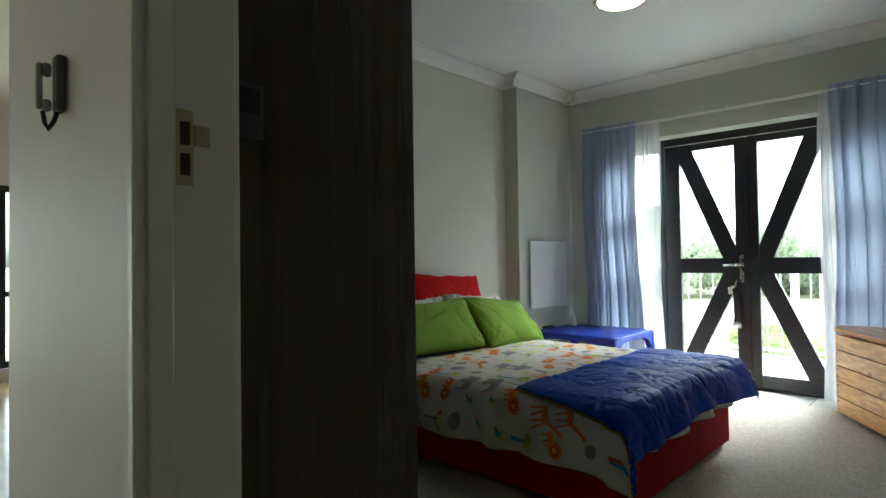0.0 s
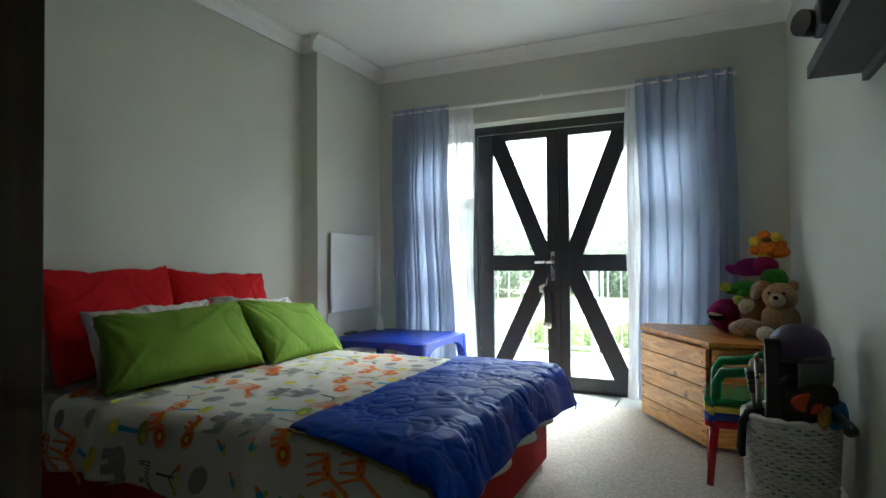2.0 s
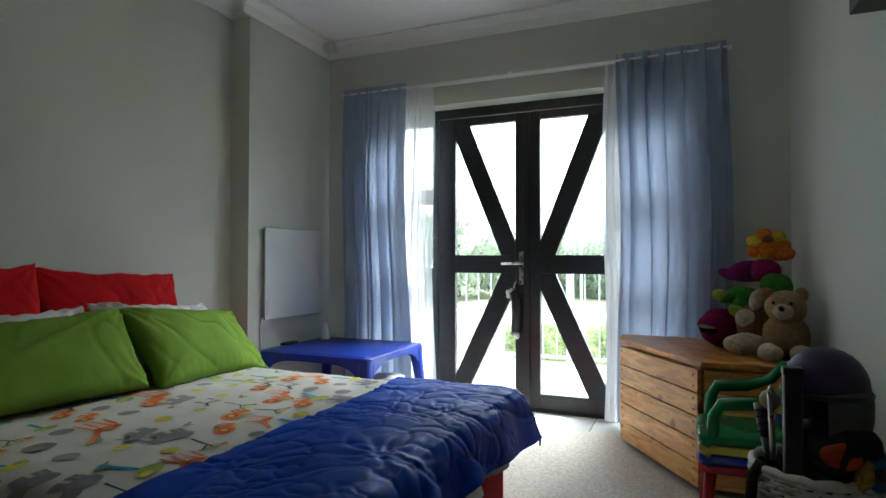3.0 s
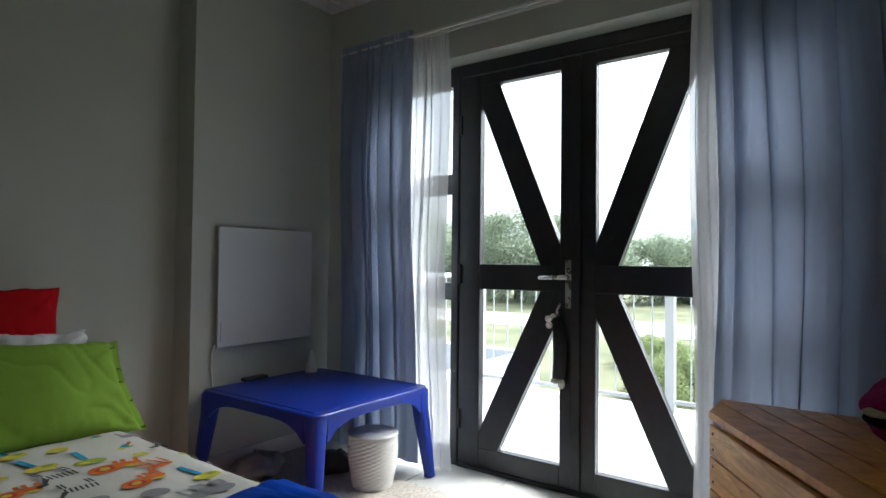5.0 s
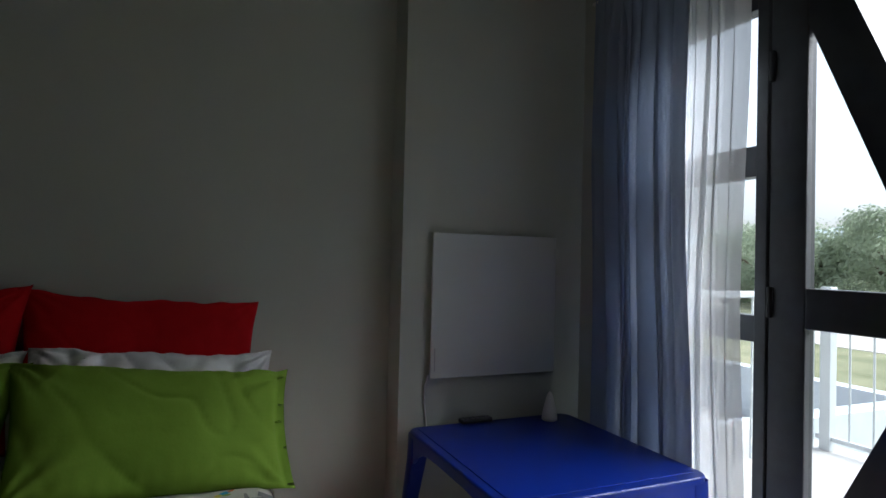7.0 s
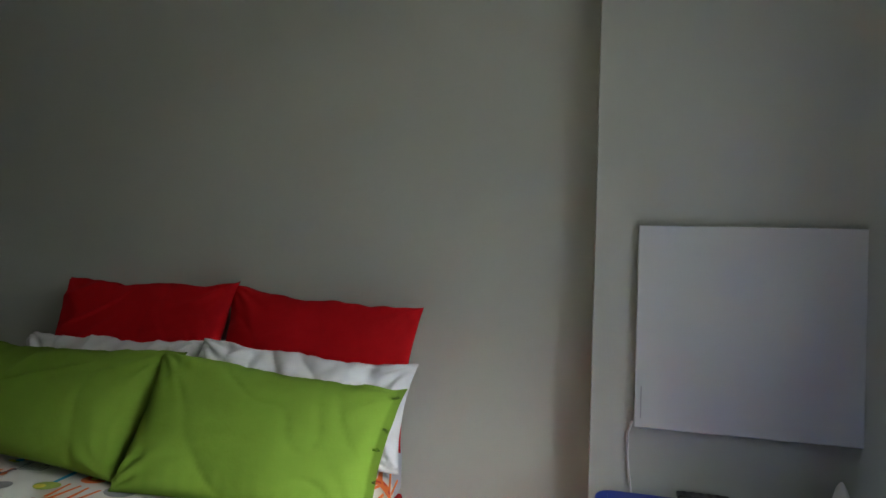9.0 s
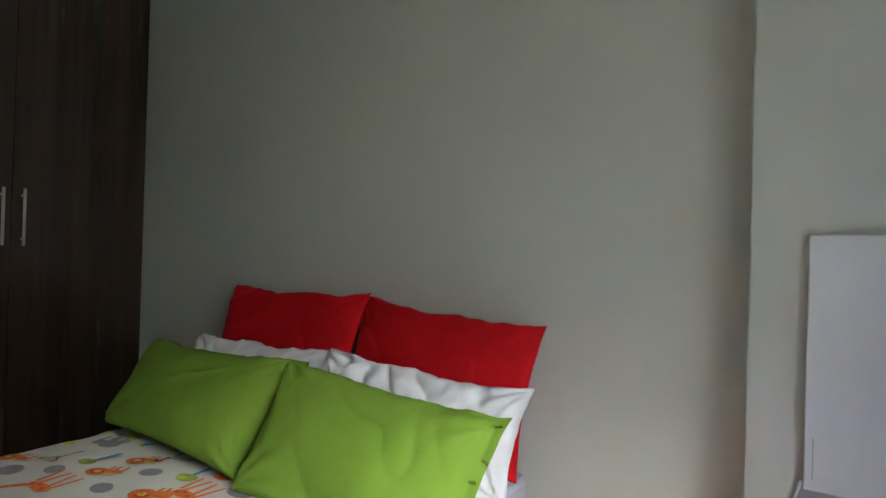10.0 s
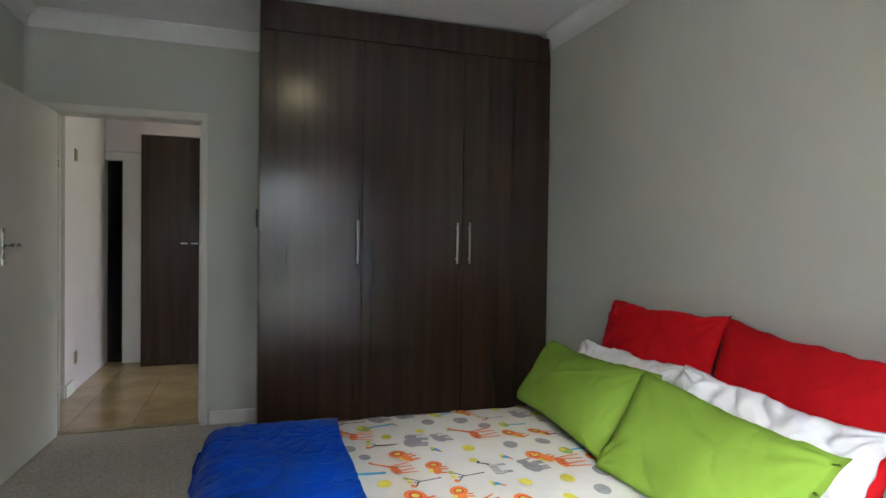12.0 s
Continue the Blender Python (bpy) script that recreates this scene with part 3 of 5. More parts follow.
def bedtop(u, v, lift=0.0, wr=0.006, freq=5.0, seed=0.0, crease=0.0, sway=0.022, crinkle=0.0):
    """A point of cloth lying on the bed: u along its length, v across, as lengths of cloth from its middle."""
    ox, dx = fold(u, HX)
    oy, dy = fold(v, HY)
    drop = dx + dy if v < 0 else max(dx, dy) + 0.2 * min(dx, dy)
    n = noise.noise(Vector((u * freq, v * freq, seed))) + 0.5 * noise.noise(Vector((u * freq * 2.3, v * freq * 2.3, seed + 7)))
    hang = min(1.0, drop / 0.2)
    corner = abs(dx - dy) / (dx + dy) if dx > 0 and dy > 0 else 1.0
    wave = corner * sway * hang * math.sin(9 * (u if dy > dx else v) * 2.2 + 3 * noise.noise(Vector((u * 2, v * 2, seed))))
    ridge = (1 - abs(noise.noise(Vector((u * freq * 1.3 + v * 2, v * freq * 1.1, seed + 3))))) ** 7
    out = lift + wr * n - crease * ridge
    if crinkle:
        w = Vector(noise.noise_vector(Vector((u * 4, v * 4, seed))))
        for tu, tv in TUFTS:
            du, dv = u - tu, v - tv
            far = math.hypot(du, dv)
            if far > 0.42:
                continue
            out -= 0.006 * math.exp(-(far / 0.022) ** 2)
            turn = math.atan2(dv, du)
            out += crinkle * 0.42 * math.exp(-far / 0.10) * (1 - math.exp(-(far / 0.03) ** 2)) * math.sin(8 * turn + 5 * w.x + 3 * tv)
            for side in (1, -1):
                cu, cv = 0.062 * side, 0.115
                ring = math.hypot((du - cu) * 1.15, dv - cv) - 0.105 + 0.018 * w.y
                out -= 0.003 * math.exp(-(ring / 0.0085) ** 2)
        fine = 1 - abs(noise.noise(Vector((u * 11 + v * 6, v * 15 - u * 4, seed + 17)) + 1.2 * w))
        long = 1 - abs(noise.noise(Vector((u * 4.5 - v * 3, v * 3.2, seed + 11)) + 0.6 * w))
        patch = max(0.0, 0.25 + 1.3 * noise.noise(Vector((u * 3.2, v * 3.2, seed + 5))))
        out -= crinkle * (1.0 * patch * fine ** 14 + 0.6 * long ** 16)
    px = CX + ox + (1 if u > 0 else -1) * ((out + wave + 0.06 * hang) if dx > 0.01 else 0)
    py = CY + oy + (1 if v > 0 else -1) * ((out + wave + (0.05 if v < 0 else 0.015) * hang) if dy > 0.01 else 0)
    crown = 0.012 * (1 - min(1, abs(v) / HY) ** 2)
    return Vector((px, py, BZ + crown + out * (1 - 0.6 * hang) - drop))


def sheet(bm, u0, u1, v0, v1, nu, nv, edge=None, **kw):
    grid = []
    for j in range(nv + 1):
        row = []
        for i in range(nu + 1):
            a, b = i / nu, j / nv
            u, v = u0 + (u1 - u0) * a, v0 + (v1 - v0) * b
            if edge:
                u, v = edge(u, v, a, b)
            row.append(bm.verts.new(bedtop(u, v, **kw)))
        grid.append(row)
    fs = []
    for j in range(nv):
        for i in range(nu):
            fs.append(bm.faces.new((grid[j][i], grid[j][i + 1], grid[j + 1][i + 1], grid[j + 1][i])))
    return fs


spread = thing("bedspread", (-2.4, 2.74, 0.3), "white bedspread printed with colourful safari animals and trees", "bedspread")
bm = bmesh.new()


def spread_edge(u, v, a, b):
    """Rounds the bedspread's window-side corner at the foot."""
    k = max(0.0, (a - 0.88) / 0.12) * max(0.0, (b - 0.84) / 0.16)
    low = max(0.0, (a - 0.7) / 0.3) ** 2 * max(0.0, 1 - b / 0.25)
    return u - 0.10 * k - 0.05 * low, v - 0.11 * k - 0.05 * low


sheet(bm, -0.66, HX + 0.165, -HY - 0.225, HY + 0.15, 120, 130, spread_edge, crease=0.003)
ob = part("cloth", bm, COVERWHITE, spread, smooth=True)
md = ob.modifiers.new("thick", "SOLIDIFY")
md.thickness = 0.006
INK = [mat("ink_orange", (0.66, 0.16, 0.025), 0.85, var=0.15, scale=30), mat("ink_grey", (0.25, 0.25, 0.26), 0.85, var=0.15, scale=30), mat("ink_yellow", (0.62, 0.55, 0.05), 0.85, var=0.15, scale=30),
       mat("ink_green", (0.30, 0.40, 0.06), 0.85, var=0.15, scale=30), mat("ink_blue", (0.03, 0.32, 0.55), 0.85, var=0.15, scale=30), mat("ink_black", (0.05, 0.05, 0.05), 0.85, var=0.15, scale=30), mat("ink_red", (0.50, 0.05, 0.02), 0.85, var=0.15, scale=30)]
O, G, Y, GR, B, K, R = range(7)


def ellipse(cx, cy, rx, ry, a=0, n=14):
    c, s = math.cos(a), math.sin(a)
    return [(cx + rx * math.cos(t) * c - ry * math.sin(t) * s, cy + rx * math.cos(t) * s + ry * math.sin(t) * c) for t in [2 * math.pi * k / n for k in range(n)]]


def stroke(x0, y0, x1, y1, w0, w1=None):
    d = math.hypot(x1 - x0, y1 - y0) or 1
    nx, ny = -(y1 - y0) / d, (x1 - x0) / d
    w1 = w0 if w1 is None else w1
    return [(x0 + nx * w0, y0 + ny * w0), (x0 - nx * w0, y0 - ny * w0), (x1 - nx * w1, y1 - ny * w1), (x1 + nx * w1, y1 + ny * w1)]


def motif_lion():
    return [(O, ellipse(0.0, 0, 0.040, 0.034)), (R, ellipse(0.0, 0, 0.024, 0.020)), (Y, ellipse(0.0, 0, 0.013, 0.012)), (O, ellipse(-0.055, -0.012, 0.036, 0.017)), (O, stroke(-0.08, -0.02, -0.082, -0.055, 0.006)), (O, stroke(-0.05, -0.02, -0.05, -0.055, 0.006)), (O, stroke(-0.03, -0.02, -0.03, -0.05, 0.006)), (Y, ellipse(-0.06, 0.012, 0.02, 0.008))]


def motif_giraffe():
    return [(O, ellipse(0, 0, 0.045, 0.018)), (O, stroke(0.03, 0.005, 0.095, 0.065, 0.009, 0.006)), (O, ellipse(0.10, 0.068, 0.017, 0.009, 0.3))] + [(O, stroke(x, -0.01, x + d, -0.085, 0.006, 0.004)) for x, d in ((-0.038, -0.01), (-0.02, 0.01), (0.02, -0.005), (0.037, 0.012))] + [(R, ellipse(x, y, 0.007, 0.005)) for x, y in ((-0.02, 0.004), (0.005, -0.004), (0.025, 0.006))]


def motif_tree(crown, trunk):
    return [(trunk, stroke(0, -0.08, 0, 0.02, 0.010, 0.007)), (crown, ellipse(0, 0.04, 0.042, 0.026)), (Y, ellipse(0.018, 0.046, 0.018, 0.012)), (GR, ellipse(-0.018, 0.034, 0.015, 0.010))]


def motif_elephant():
    return [(G, ellipse(0, 0, 0.052, 0.034)), (G, ellipse(0.055, 0.012, 0.026, 0.024)), (G, stroke(0.072, 0.005, 0.085, -0.045, 0.008, 0.004))] + [(G, stroke(x, -0.02, x, -0.058, 0.009)) for x in (-0.035, -0.015, 0.02, 0.038)]


def motif_zebra():
    return [(K, stroke(-0.04 + 0.013 * k, -0.016, -0.034 + 0.013 * k, 0.02, 0.0028)) for k in range(7)] + [(K, stroke(x, -0.016, x, -0.055, 0.003)) for x in (-0.038, -0.028, 0.032, 0.042)] + [(K, stroke(0.045, 0.012, 0.068, 0.045, 0.008, 0.004)), (K, ellipse(0.075, 0.046, 0.014, 0.007, -0.4))]


def motif_bare_tree():
    return [(K, stroke(0, -0.08, 0, 0.03, 0.004, 0.003)), (K, stroke(0, 0.0, 0.04, 0.035, 0.003)), (K, stroke(0, 0.01, -0.035, 0.04, 0.003)), (GR, ellipse(0.042, 0.042, 0.016, 0.011)), (O, ellipse(-0.03, 0.046, 0.014, 0.010)), (Y, ellipse(0.005, 0.045, 0.014, 0.011))]


def motif_dot(c, r):
    return [(c, ellipse(0, 0, r, r * 0.78))]


def motif_bird():
    return [(B, ellipse(0, 0, 0.022, 0.011, 0.5)), (Y, ellipse(0.02, 0.012, 0.012, 0.009)), (O, ellipse(-0.022, -0.010, 0.014, 0.006, 0.6)), (GR, ellipse(-0.004, 0.018, 0.013, 0.007))]


MOTIFS = [motif_lion, motif_giraffe, lambda: motif_tree(Y, B), motif_elephant, motif_zebra, motif_bare_tree, lambda: motif_dot(G, 0.042), lambda: motif_dot(Y, 0.032), motif_bird, lambda: motif_tree(GR, B), motif_lion, lambda: motif_dot(G, 0.034), motif_bird, lambda: motif_dot(Y, 0.026)]
rnd = random.Random(11)
bm = bmesh.new()
cell, row_i = 0.135, 0
v = -HY - 0.15
while v < HY + 0.12:
    u = -0.62 + (0.07 if row_i % 2 else 0)
    k = row_i * 5
    while u < HX + 0.10:
        shapes = MOTIFS[(k + rnd.randint(0, 1)) % len(MOTIFS)]()
        k += 1
        ang = rnd.uniform(-0.35, 0.35) - math.pi / 2
        cu, cv, sc = u + rnd.uniform(-0.025, 0.025), v + rnd.uniform(-0.02, 0.02), rnd.uniform(0.80, 1.05)
        ca, sa = math.cos(ang), math.sin(ang)
        for layer, (ink, pts) in enumerate(shapes):
            c = [sum(p[0] for p in pts) / len(pts), sum(p[1] for p in pts) / len(pts)]
            def up(p):
                a, b = p[0] * sc, p[1] * sc
                return bm.verts.new(bedtop(cu + a * ca - b * sa, cv + a * sa + b * ca, lift=0.0022 + 0.0004 * layer))
            m = up(c)
            ring = [up(p) for p in pts]
            for i in range(len(ring)):
                f = bm.faces.new((m, ring[i], ring[(i + 1) % len(ring)]))
                f.material_index = ink
        u += cell
    v += 0.115
    row_i += 1
bmesh.ops.recalc_face_normals(bm, faces=bm.faces)
part("animal_print", bm, INK, spread, "orange, grey, yellow and blue animal print", smooth=True)

throw = thing("blue_throw", (-1.6, 2.7, 0.3), "shiny blue quilted throw laid over the foot of the bed", "blanket")


def throw_edge(u, v, a, b):
    """Slants the throw's edges: its south end hangs low at the foot."""
    w = b
    u0 = 0.495 + 0.045 * math.sin(math.pi * w) - 0.015 * w + 0.006 * math.sin(11 * w)
    u1 = HX + 0.145 + 0.03 * w ** 3 + 0.012 * math.sin(9 * w)
    uu = u0 + (u1 - u0) * a
    v0 = -HY + 0.03 - 0.12 * a ** 1.5
    v1 = HY - 0.02 + 0.15 * a ** 3
    return uu, v0 + (v1 - v0) * b


bm = bmesh.new()
sheet(bm, 0, 1, 0, 1, 130, 230, throw_edge, lift=0.020, wr=0.006, freq=4.5, seed=3.0, crease=0.0, sway=0.008, crinkle=0.008)
ob = part("cloth", bm, BLUESATIN, throw, smooth=True)
md = ob.modifiers.new("thick", "SOLIDIFY")
md.thickness, md.offset = 0.012, -1
bm = bmesh.new()
pts = []
for k in range(60):
    a = k / 59
    u, v = throw_edge(0, 0, a, 0.0)
    pts.append(bedtop(u, v - 0.004, lift=0.014, wr=0.006, freq=4.5, seed=3.0, crease=0.0, sway=0.008, crinkle=0.008))
tube(bm, pts, 0.006, 8)
part("binding", bm, LINING, throw, "mustard edge binding", smooth=True)


def pillow(name, corners, thick, material, label, group, seed, puff=3.0, rough=0.02, flange=0.0):
    """A stuffed cushion between four corners: bottom left, bottom right, top right, top left; flange is a flat hem at its right end."""
    bl, br, tr, tl = [Vector(c) for c in corners]
    nrm = ((br - bl).cross(tl - bl)).normalized()
    side, rise = (br - bl).normalized(), (tl - bl).normalized()
    width, height = (br - bl).length, (tl - bl).length
    n = 72
    bm = bmesh.new()
    for sgn in (1, -1):
        grid = []
        for j in range(n + 1):
            row = []
            for i in range(n + 1):
                a, b = i / n, j / n
                arch_a, arch_b = 4 * a * (1 - a), 4 * b * (1 - b)
                bb = b + 0.085 * arch_a * (0.5 - b)
                aa = a + 0.06 * arch_b * (0.5 - a)
                p = (bl * (1 - aa) + br * aa) * (1 - bb) + (tl * (1 - aa) + tr * aa) * bb
                stuffed = min(1.0, a / (1 - flange)) if flange else a
                ea, eb = max(0.0, 1 - abs(2 * stuffed - 1) ** puff), max(0.0, 1 - abs(2 * b - 1) ** puff)
                h = thick * 0.5 * (ea * eb) ** 0.42
                x, y = a * width, b * height
                warp = Vector(noise.noise_vector(Vector((x * 4, y * 4, seed * 2.3))))
                along, across = x * 0.87 + y * 0.5, y * 0.87 - x * 0.5
                patch = max(0.0, 0.15 + 1.6 * noise.noise(Vector((x * 4.5, y * 4.5, seed * 4.7))))
                long_fold = patch * (1 - abs(noise.noise(Vector((along * 2.2, across * 11, seed * 3.1)) + 0.35 * warp))) ** 9
                crossing = max(0.0, 0.8 - patch) * (1 - abs(noise.noise(Vector((along * 9, across * 3.0, seed * 1.7)) + 0.45 * warp))) ** 14
                pull = 0.0
                for cx, cy in ((0, height), (width, height), (0, 0), (width, 0)):
                    dx, dy = x - cx, y - cy
                    far = math.hypot(dx, dy)
                    pull += math.sin(math.atan2(dy, dx) * 13 + seed * 2 + 2.5 * noise.noise(Vector((far * 9, seed, cx)))) * max(0.0, 1 - far / 0.24) ** 1.3
                hem = (1 - abs(noise.noise(Vector((x * 24, y * 3, seed))))) ** 4 * max(0.0, 1 - min(y, height - y) / 0.09)
                crumple = 0.5 * noise.noise(Vector((x * 17, y * 13, seed * 6.1)) + warp) if rough > 0.04 else 0.0
                soft = min(1.0, h / 0.022)
                w = soft * (0.16 * h * noise.noise(Vector((x * 6, y * 6, seed))) + rough * (crumple + 0.55 * long_fold - 0.35 * crossing + 0.26 * pull + 0.22 * hem))
                edge = (1 + 14 * max(0.0, rough - 0.02)) * 0.012 * noise.noise(Vector((x * 6, y * 4, seed * 5.0))) + 0.006 * noise.noise(Vector((x * 22, y * 9, seed)))
                rim = 1 - min(1.0, min(y, height - y, x, width - x) / 0.05)
                row.append(bm.verts.new(p + nrm * sgn * max(0.35 * h, h + w) + rise * edge * b * (0.4 + 0.6 * rim) + nrm * 0.006 * rim * noise.noise(Vector((x * 15, y * 15, seed + 9)))))
            grid.append(row)
        for j in range(n):
            for i in range(n):
                q = (grid[j][i], grid[j][i + 1], grid[j + 1][i + 1], grid[j + 1][i])
                bm.faces.new(q if sgn > 0 else q[::-1])
    bmesh.ops.remove_doubles(bm, verts=bm.verts, dist=0.0010)
    return single(name, bm, material, label, "pillow", group, smooth=True)


pillow("pillow", [(-3.15, 2.06, 0.50), (-3.18, 2.75, 0.50), (-3.365, 2.765, 0.997), (-3.335, 2.04, 0.990)], 0.14, PILLOWRED, "bright red cotton pillow propped against the wall", "red pillows", 1)
pillow("pillow", [(-3.19, 2.76, 0.50), (-3.20, 3.45, 0.50), (-3.345, 3.472, 0.940), (-3.385, 2.72, 0.985)], 0.13, PILLOWRED, "bright red cotton pillow sagging at one corner", "red pillows", 2, rough=0.026)
pillow("pillow", [(-2.94, 2.09, 0.505), (-2.95, 2.79, 0.505), (-3.12, 2.81, 0.815), (-3.11, 2.13, 0.805)], 0.13, PILLOWWHITE, "white cotton pillow behind the green one", "white pillows", 3, rough=0.045)
pillow("pillow", [(-2.95, 2.78, 0.505), (-3.03, 3.50, 0.50), (-3.185, 3.505, 0.782), (-3.10, 2.815, 0.838)], 0.13, PILLOWWHITE, "white crumpled pillow behind the green one", "white pillows", 4, rough=0.06)
pillow("pillow", [(-2.80, 2.02, 0.51), (-2.735, 2.82, 0.505), (-2.965, 2.86, 0.815), (-2.955, 2.08, 0.795)], 0.18, PILLOWGREEN, "lime green cotton pillow leaning on the others", "green pillows", 5, rough=0.026)
pillow("pillow", [(-2.70, 2.84, 0.500), (-2.735, 3.525, 0.470), (-2.985, 3.532, 0.748), (-2.94, 2.80, 0.815)], 0.16, PILLOWGREEN, "lime green cotton pillow with a flat hem at the window side", "green pillows", 6, rough=0.03, flange=0.05)

# ---- wall heater ----
heater = thing("wall_heater", (PIL, 4.42, 0.62), "white square wall-mounted panel heater", "heater")
part("panel", boxes((-3.297, -3.285, 4.144, 4.742, 0.626, 1.225), bevel=0.003), HEATERWHITE, heater)
for y in (4.18, 4.67):
    for z in (0.69, 1.165):
        part("spacer", boxes((PIL, -3.297, y - 0.012, y + 0.012, z - 0.012, z + 0.012)), WHITEPLASTIC, heater)
part("switch", boxes((-3.285, -3.283, 4.16, 4.163, 0.655, 0.75)), mat("grey_mark", (0.4, 0.4, 0.42), 0.6, var=0), heater)
bm = bmesh.new()
tube(bm, [(-3.30, 4.14, 0.64), (-3.306, 4.128, 0.60), (-3.31, 4.13, 0.52), (-3.311, 4.145, 0.40), (-3.311, 4.15, 0.30)], 0.004, 8)
part("cable", bm, WHITEPLASTIC, heater, smooth=True)

# ---- blue plastic table ----
TX0, TX1, TY0, TY1, TZ = -3.255, -2.455, 4.035, 4.785, 0.447
table = thing("plastic_table", (-2.86, 4.39, 0), "low royal blue moulded plastic children's table", "table")
bm = bmesh.new()
box(bm, TX0, TX1, TY0, TY1, TZ - 0.022, TZ)
es = [e for e in bm.edges if abs(e.verts[0].co.z - e.verts[1].co.z) > 0.01]
bmesh.ops.bevel(bm, geom=es, offset=0.05, segments=5, profile=0.5, affect="EDGES")
es = [e for e in bm.edges if e.verts[0].co.z > TZ - 0.001 and e.verts[1].co.z > TZ - 0.001]
bmesh.ops.bevel(bm, geom=es, offset=0.009, segments=3, profile=0.5, affect="EDGES")
part("tabletop", bm, BLUEPLASTIC, table, smooth=False)
bm = boxes((TX0 + 0.04, TX1 - 0.04, TY0 + 0.035, TY1 - 0.035, TZ, TZ + 0.003), bevel=0.002)
part("raised_panel", bm, BLUEPLASTIC, table)
for x0, x1, y0, y1 in ((TX0 + 0.07, TX1 - 0.07, TY0 + 0.004, TY0 + 0.016), (TX0 + 0.07, TX1 - 0.07, TY1 - 0.016, TY1 - 0.004)):
    bm = bmesh.new()
    n = 14
    low = [(x0 + (x1 - x0) * k / n, TZ - 0.045 - 0.075 * abs(2 * k / n - 1) ** 5) for k in range(n + 1)]
    prism(bm, [(x0, TZ - 0.02), (x1, TZ - 0.02)] + low[::-1], "y", y0, y1)
    part("apron", bm, BLUEPLASTIC, table)
for x0, x1, y0, y1 in ((TX0 + 0.004, TX0 + 0.016, TY0 + 0.07, TY1 - 0.07), (TX1 - 0.016, TX1 - 0.004, TY0 + 0.07, TY1 - 0.07)):
    bm = bmesh.new()
    n = 14
    low = [(y0 + (y1 - y0) * k / n, TZ - 0.045 - 0.075 * abs(2 * k / n - 1) ** 5) for k in range(n + 1)]
    prism(bm, [(y0, TZ - 0.02), (y1, TZ - 0.02)] + low[::-1], "x", x0, x1)
    part("apron", bm, BLUEPLASTIC, table)
for cx, sx in ((TX0 + 0.042, -1), (TX1 - 0.042, 1)):
    for cy, sy in ((TY0 + 0.042, -1), (TY1 - 0.042, 1)):
        bm = bmesh.new()
        rings = []
        for z, h, o in ((TZ - 0.016, 0.040, 0.0), (0.33, 0.034, 0.008), (0.15, 0.028, 0.028), (0.02, 0.023, 0.042), (0.0, 0.024, 0.043)):
            c = Vector((cx + sx * o, cy + sy * o, z))
            rings.append([bm.verts.new(c + Vector((h * math.copysign(abs(math.cos(a)) ** 0.5, math.cos(a)), h * math.copysign(abs(math.sin(a)) ** 0.5, math.sin(a)), 0))) for a in [2 * math.pi * k / 16 for k in range(16)]])
        for a, b in zip(rings, rings[1:]):
            for k in range(16):
                bm.faces.new((a[k], b[k], b[(k + 1) % 16], a[(k + 1) % 16]))
        bm.faces.new(rings[-1])
        part("leg", bm, BLUEPLASTIC, table, smooth=True)
# cone and remote on it
bm = bmesh.new()
lathe(bm, [(0.028, 0), (0.033, 0.004), (0.032, 0.02), (0.027, 0.045), (0.020, 0.075), (0.012, 0.105), (0.005, 0.118), (0.001, 0.121)], (-3.16, 4.64, TZ + 0.003), 20)
single("cone_ornament", bm, WHITEPLASTIC, "small white cone-shaped ornament on the blue table", "ornament", smooth=True)
remote = thing("remote_control", (-3.235, 4.33, TZ + 0.003), "black remote control lying on the blue table", "remote control")
part("body", boxes((-3.256, -3.214, 4.26, 4.40, TZ + 0.003, TZ + 0.02), bevel=0.005), BLACK, remote)
for i in range(3):
    for j in range(5):
        part("button", boxes((-3.25 + 0.011 * i, -3.242 + 0.011 * i, 4.275 + 0.022 * j, 4.285 + 0.022 * j, TZ + 0.02, TZ + 0.0215)), mat("rubber_key", (0.08, 0.08, 0.085), 0.8, var=0) if i + j == 0 else bpy.data.materials["rubber_key"], remote)

# white woven bin under the table edge
BIN = Vector((-2.605, 4.535, 0))
bin_ = thing("woven_bin", tuple(BIN), "small white woven-look plastic bin with a lid", "bin")
bm = bmesh.new()
NB, HB = 60, 26
rings = []
for j in range(HB + 1):
    v = j / HB
    r0 = 0.092 + 0.026 * math.sin(min(1, v * 1.05) * math.pi * 0.62)
    row = []
    for i in range(NB):
        rr = r0 + 0.0014 * (1 if (i // 2 + j) % 2 else -1)
        row.append(bm.verts.new((BIN.x + rr * math.cos(2 * math.pi * i / NB), BIN.y + rr * math.sin(2 * math.pi * i / NB), 0.238 * v)))
    rings.append(row)
for a, b in zip(rings, rings[1:]):
    for k in range(NB):
        bm.faces.new((a[k], a[(k + 1) % NB], b[(k + 1) % NB], b[k]))
bm.faces.new(rings[0][::-1])
part("body", bm, WHITEPLASTIC, bin_)
bm = bmesh.new()
lathe(bm, [(0.112, 0.236), (0.119, 0.239), (0.120, 0.247), (0.113, 0.252), (0.06, 0.256), (0.001, 0.257)], BIN, 40)
part("lid", bm, WHITEPLASTIC, bin_, smooth=True)
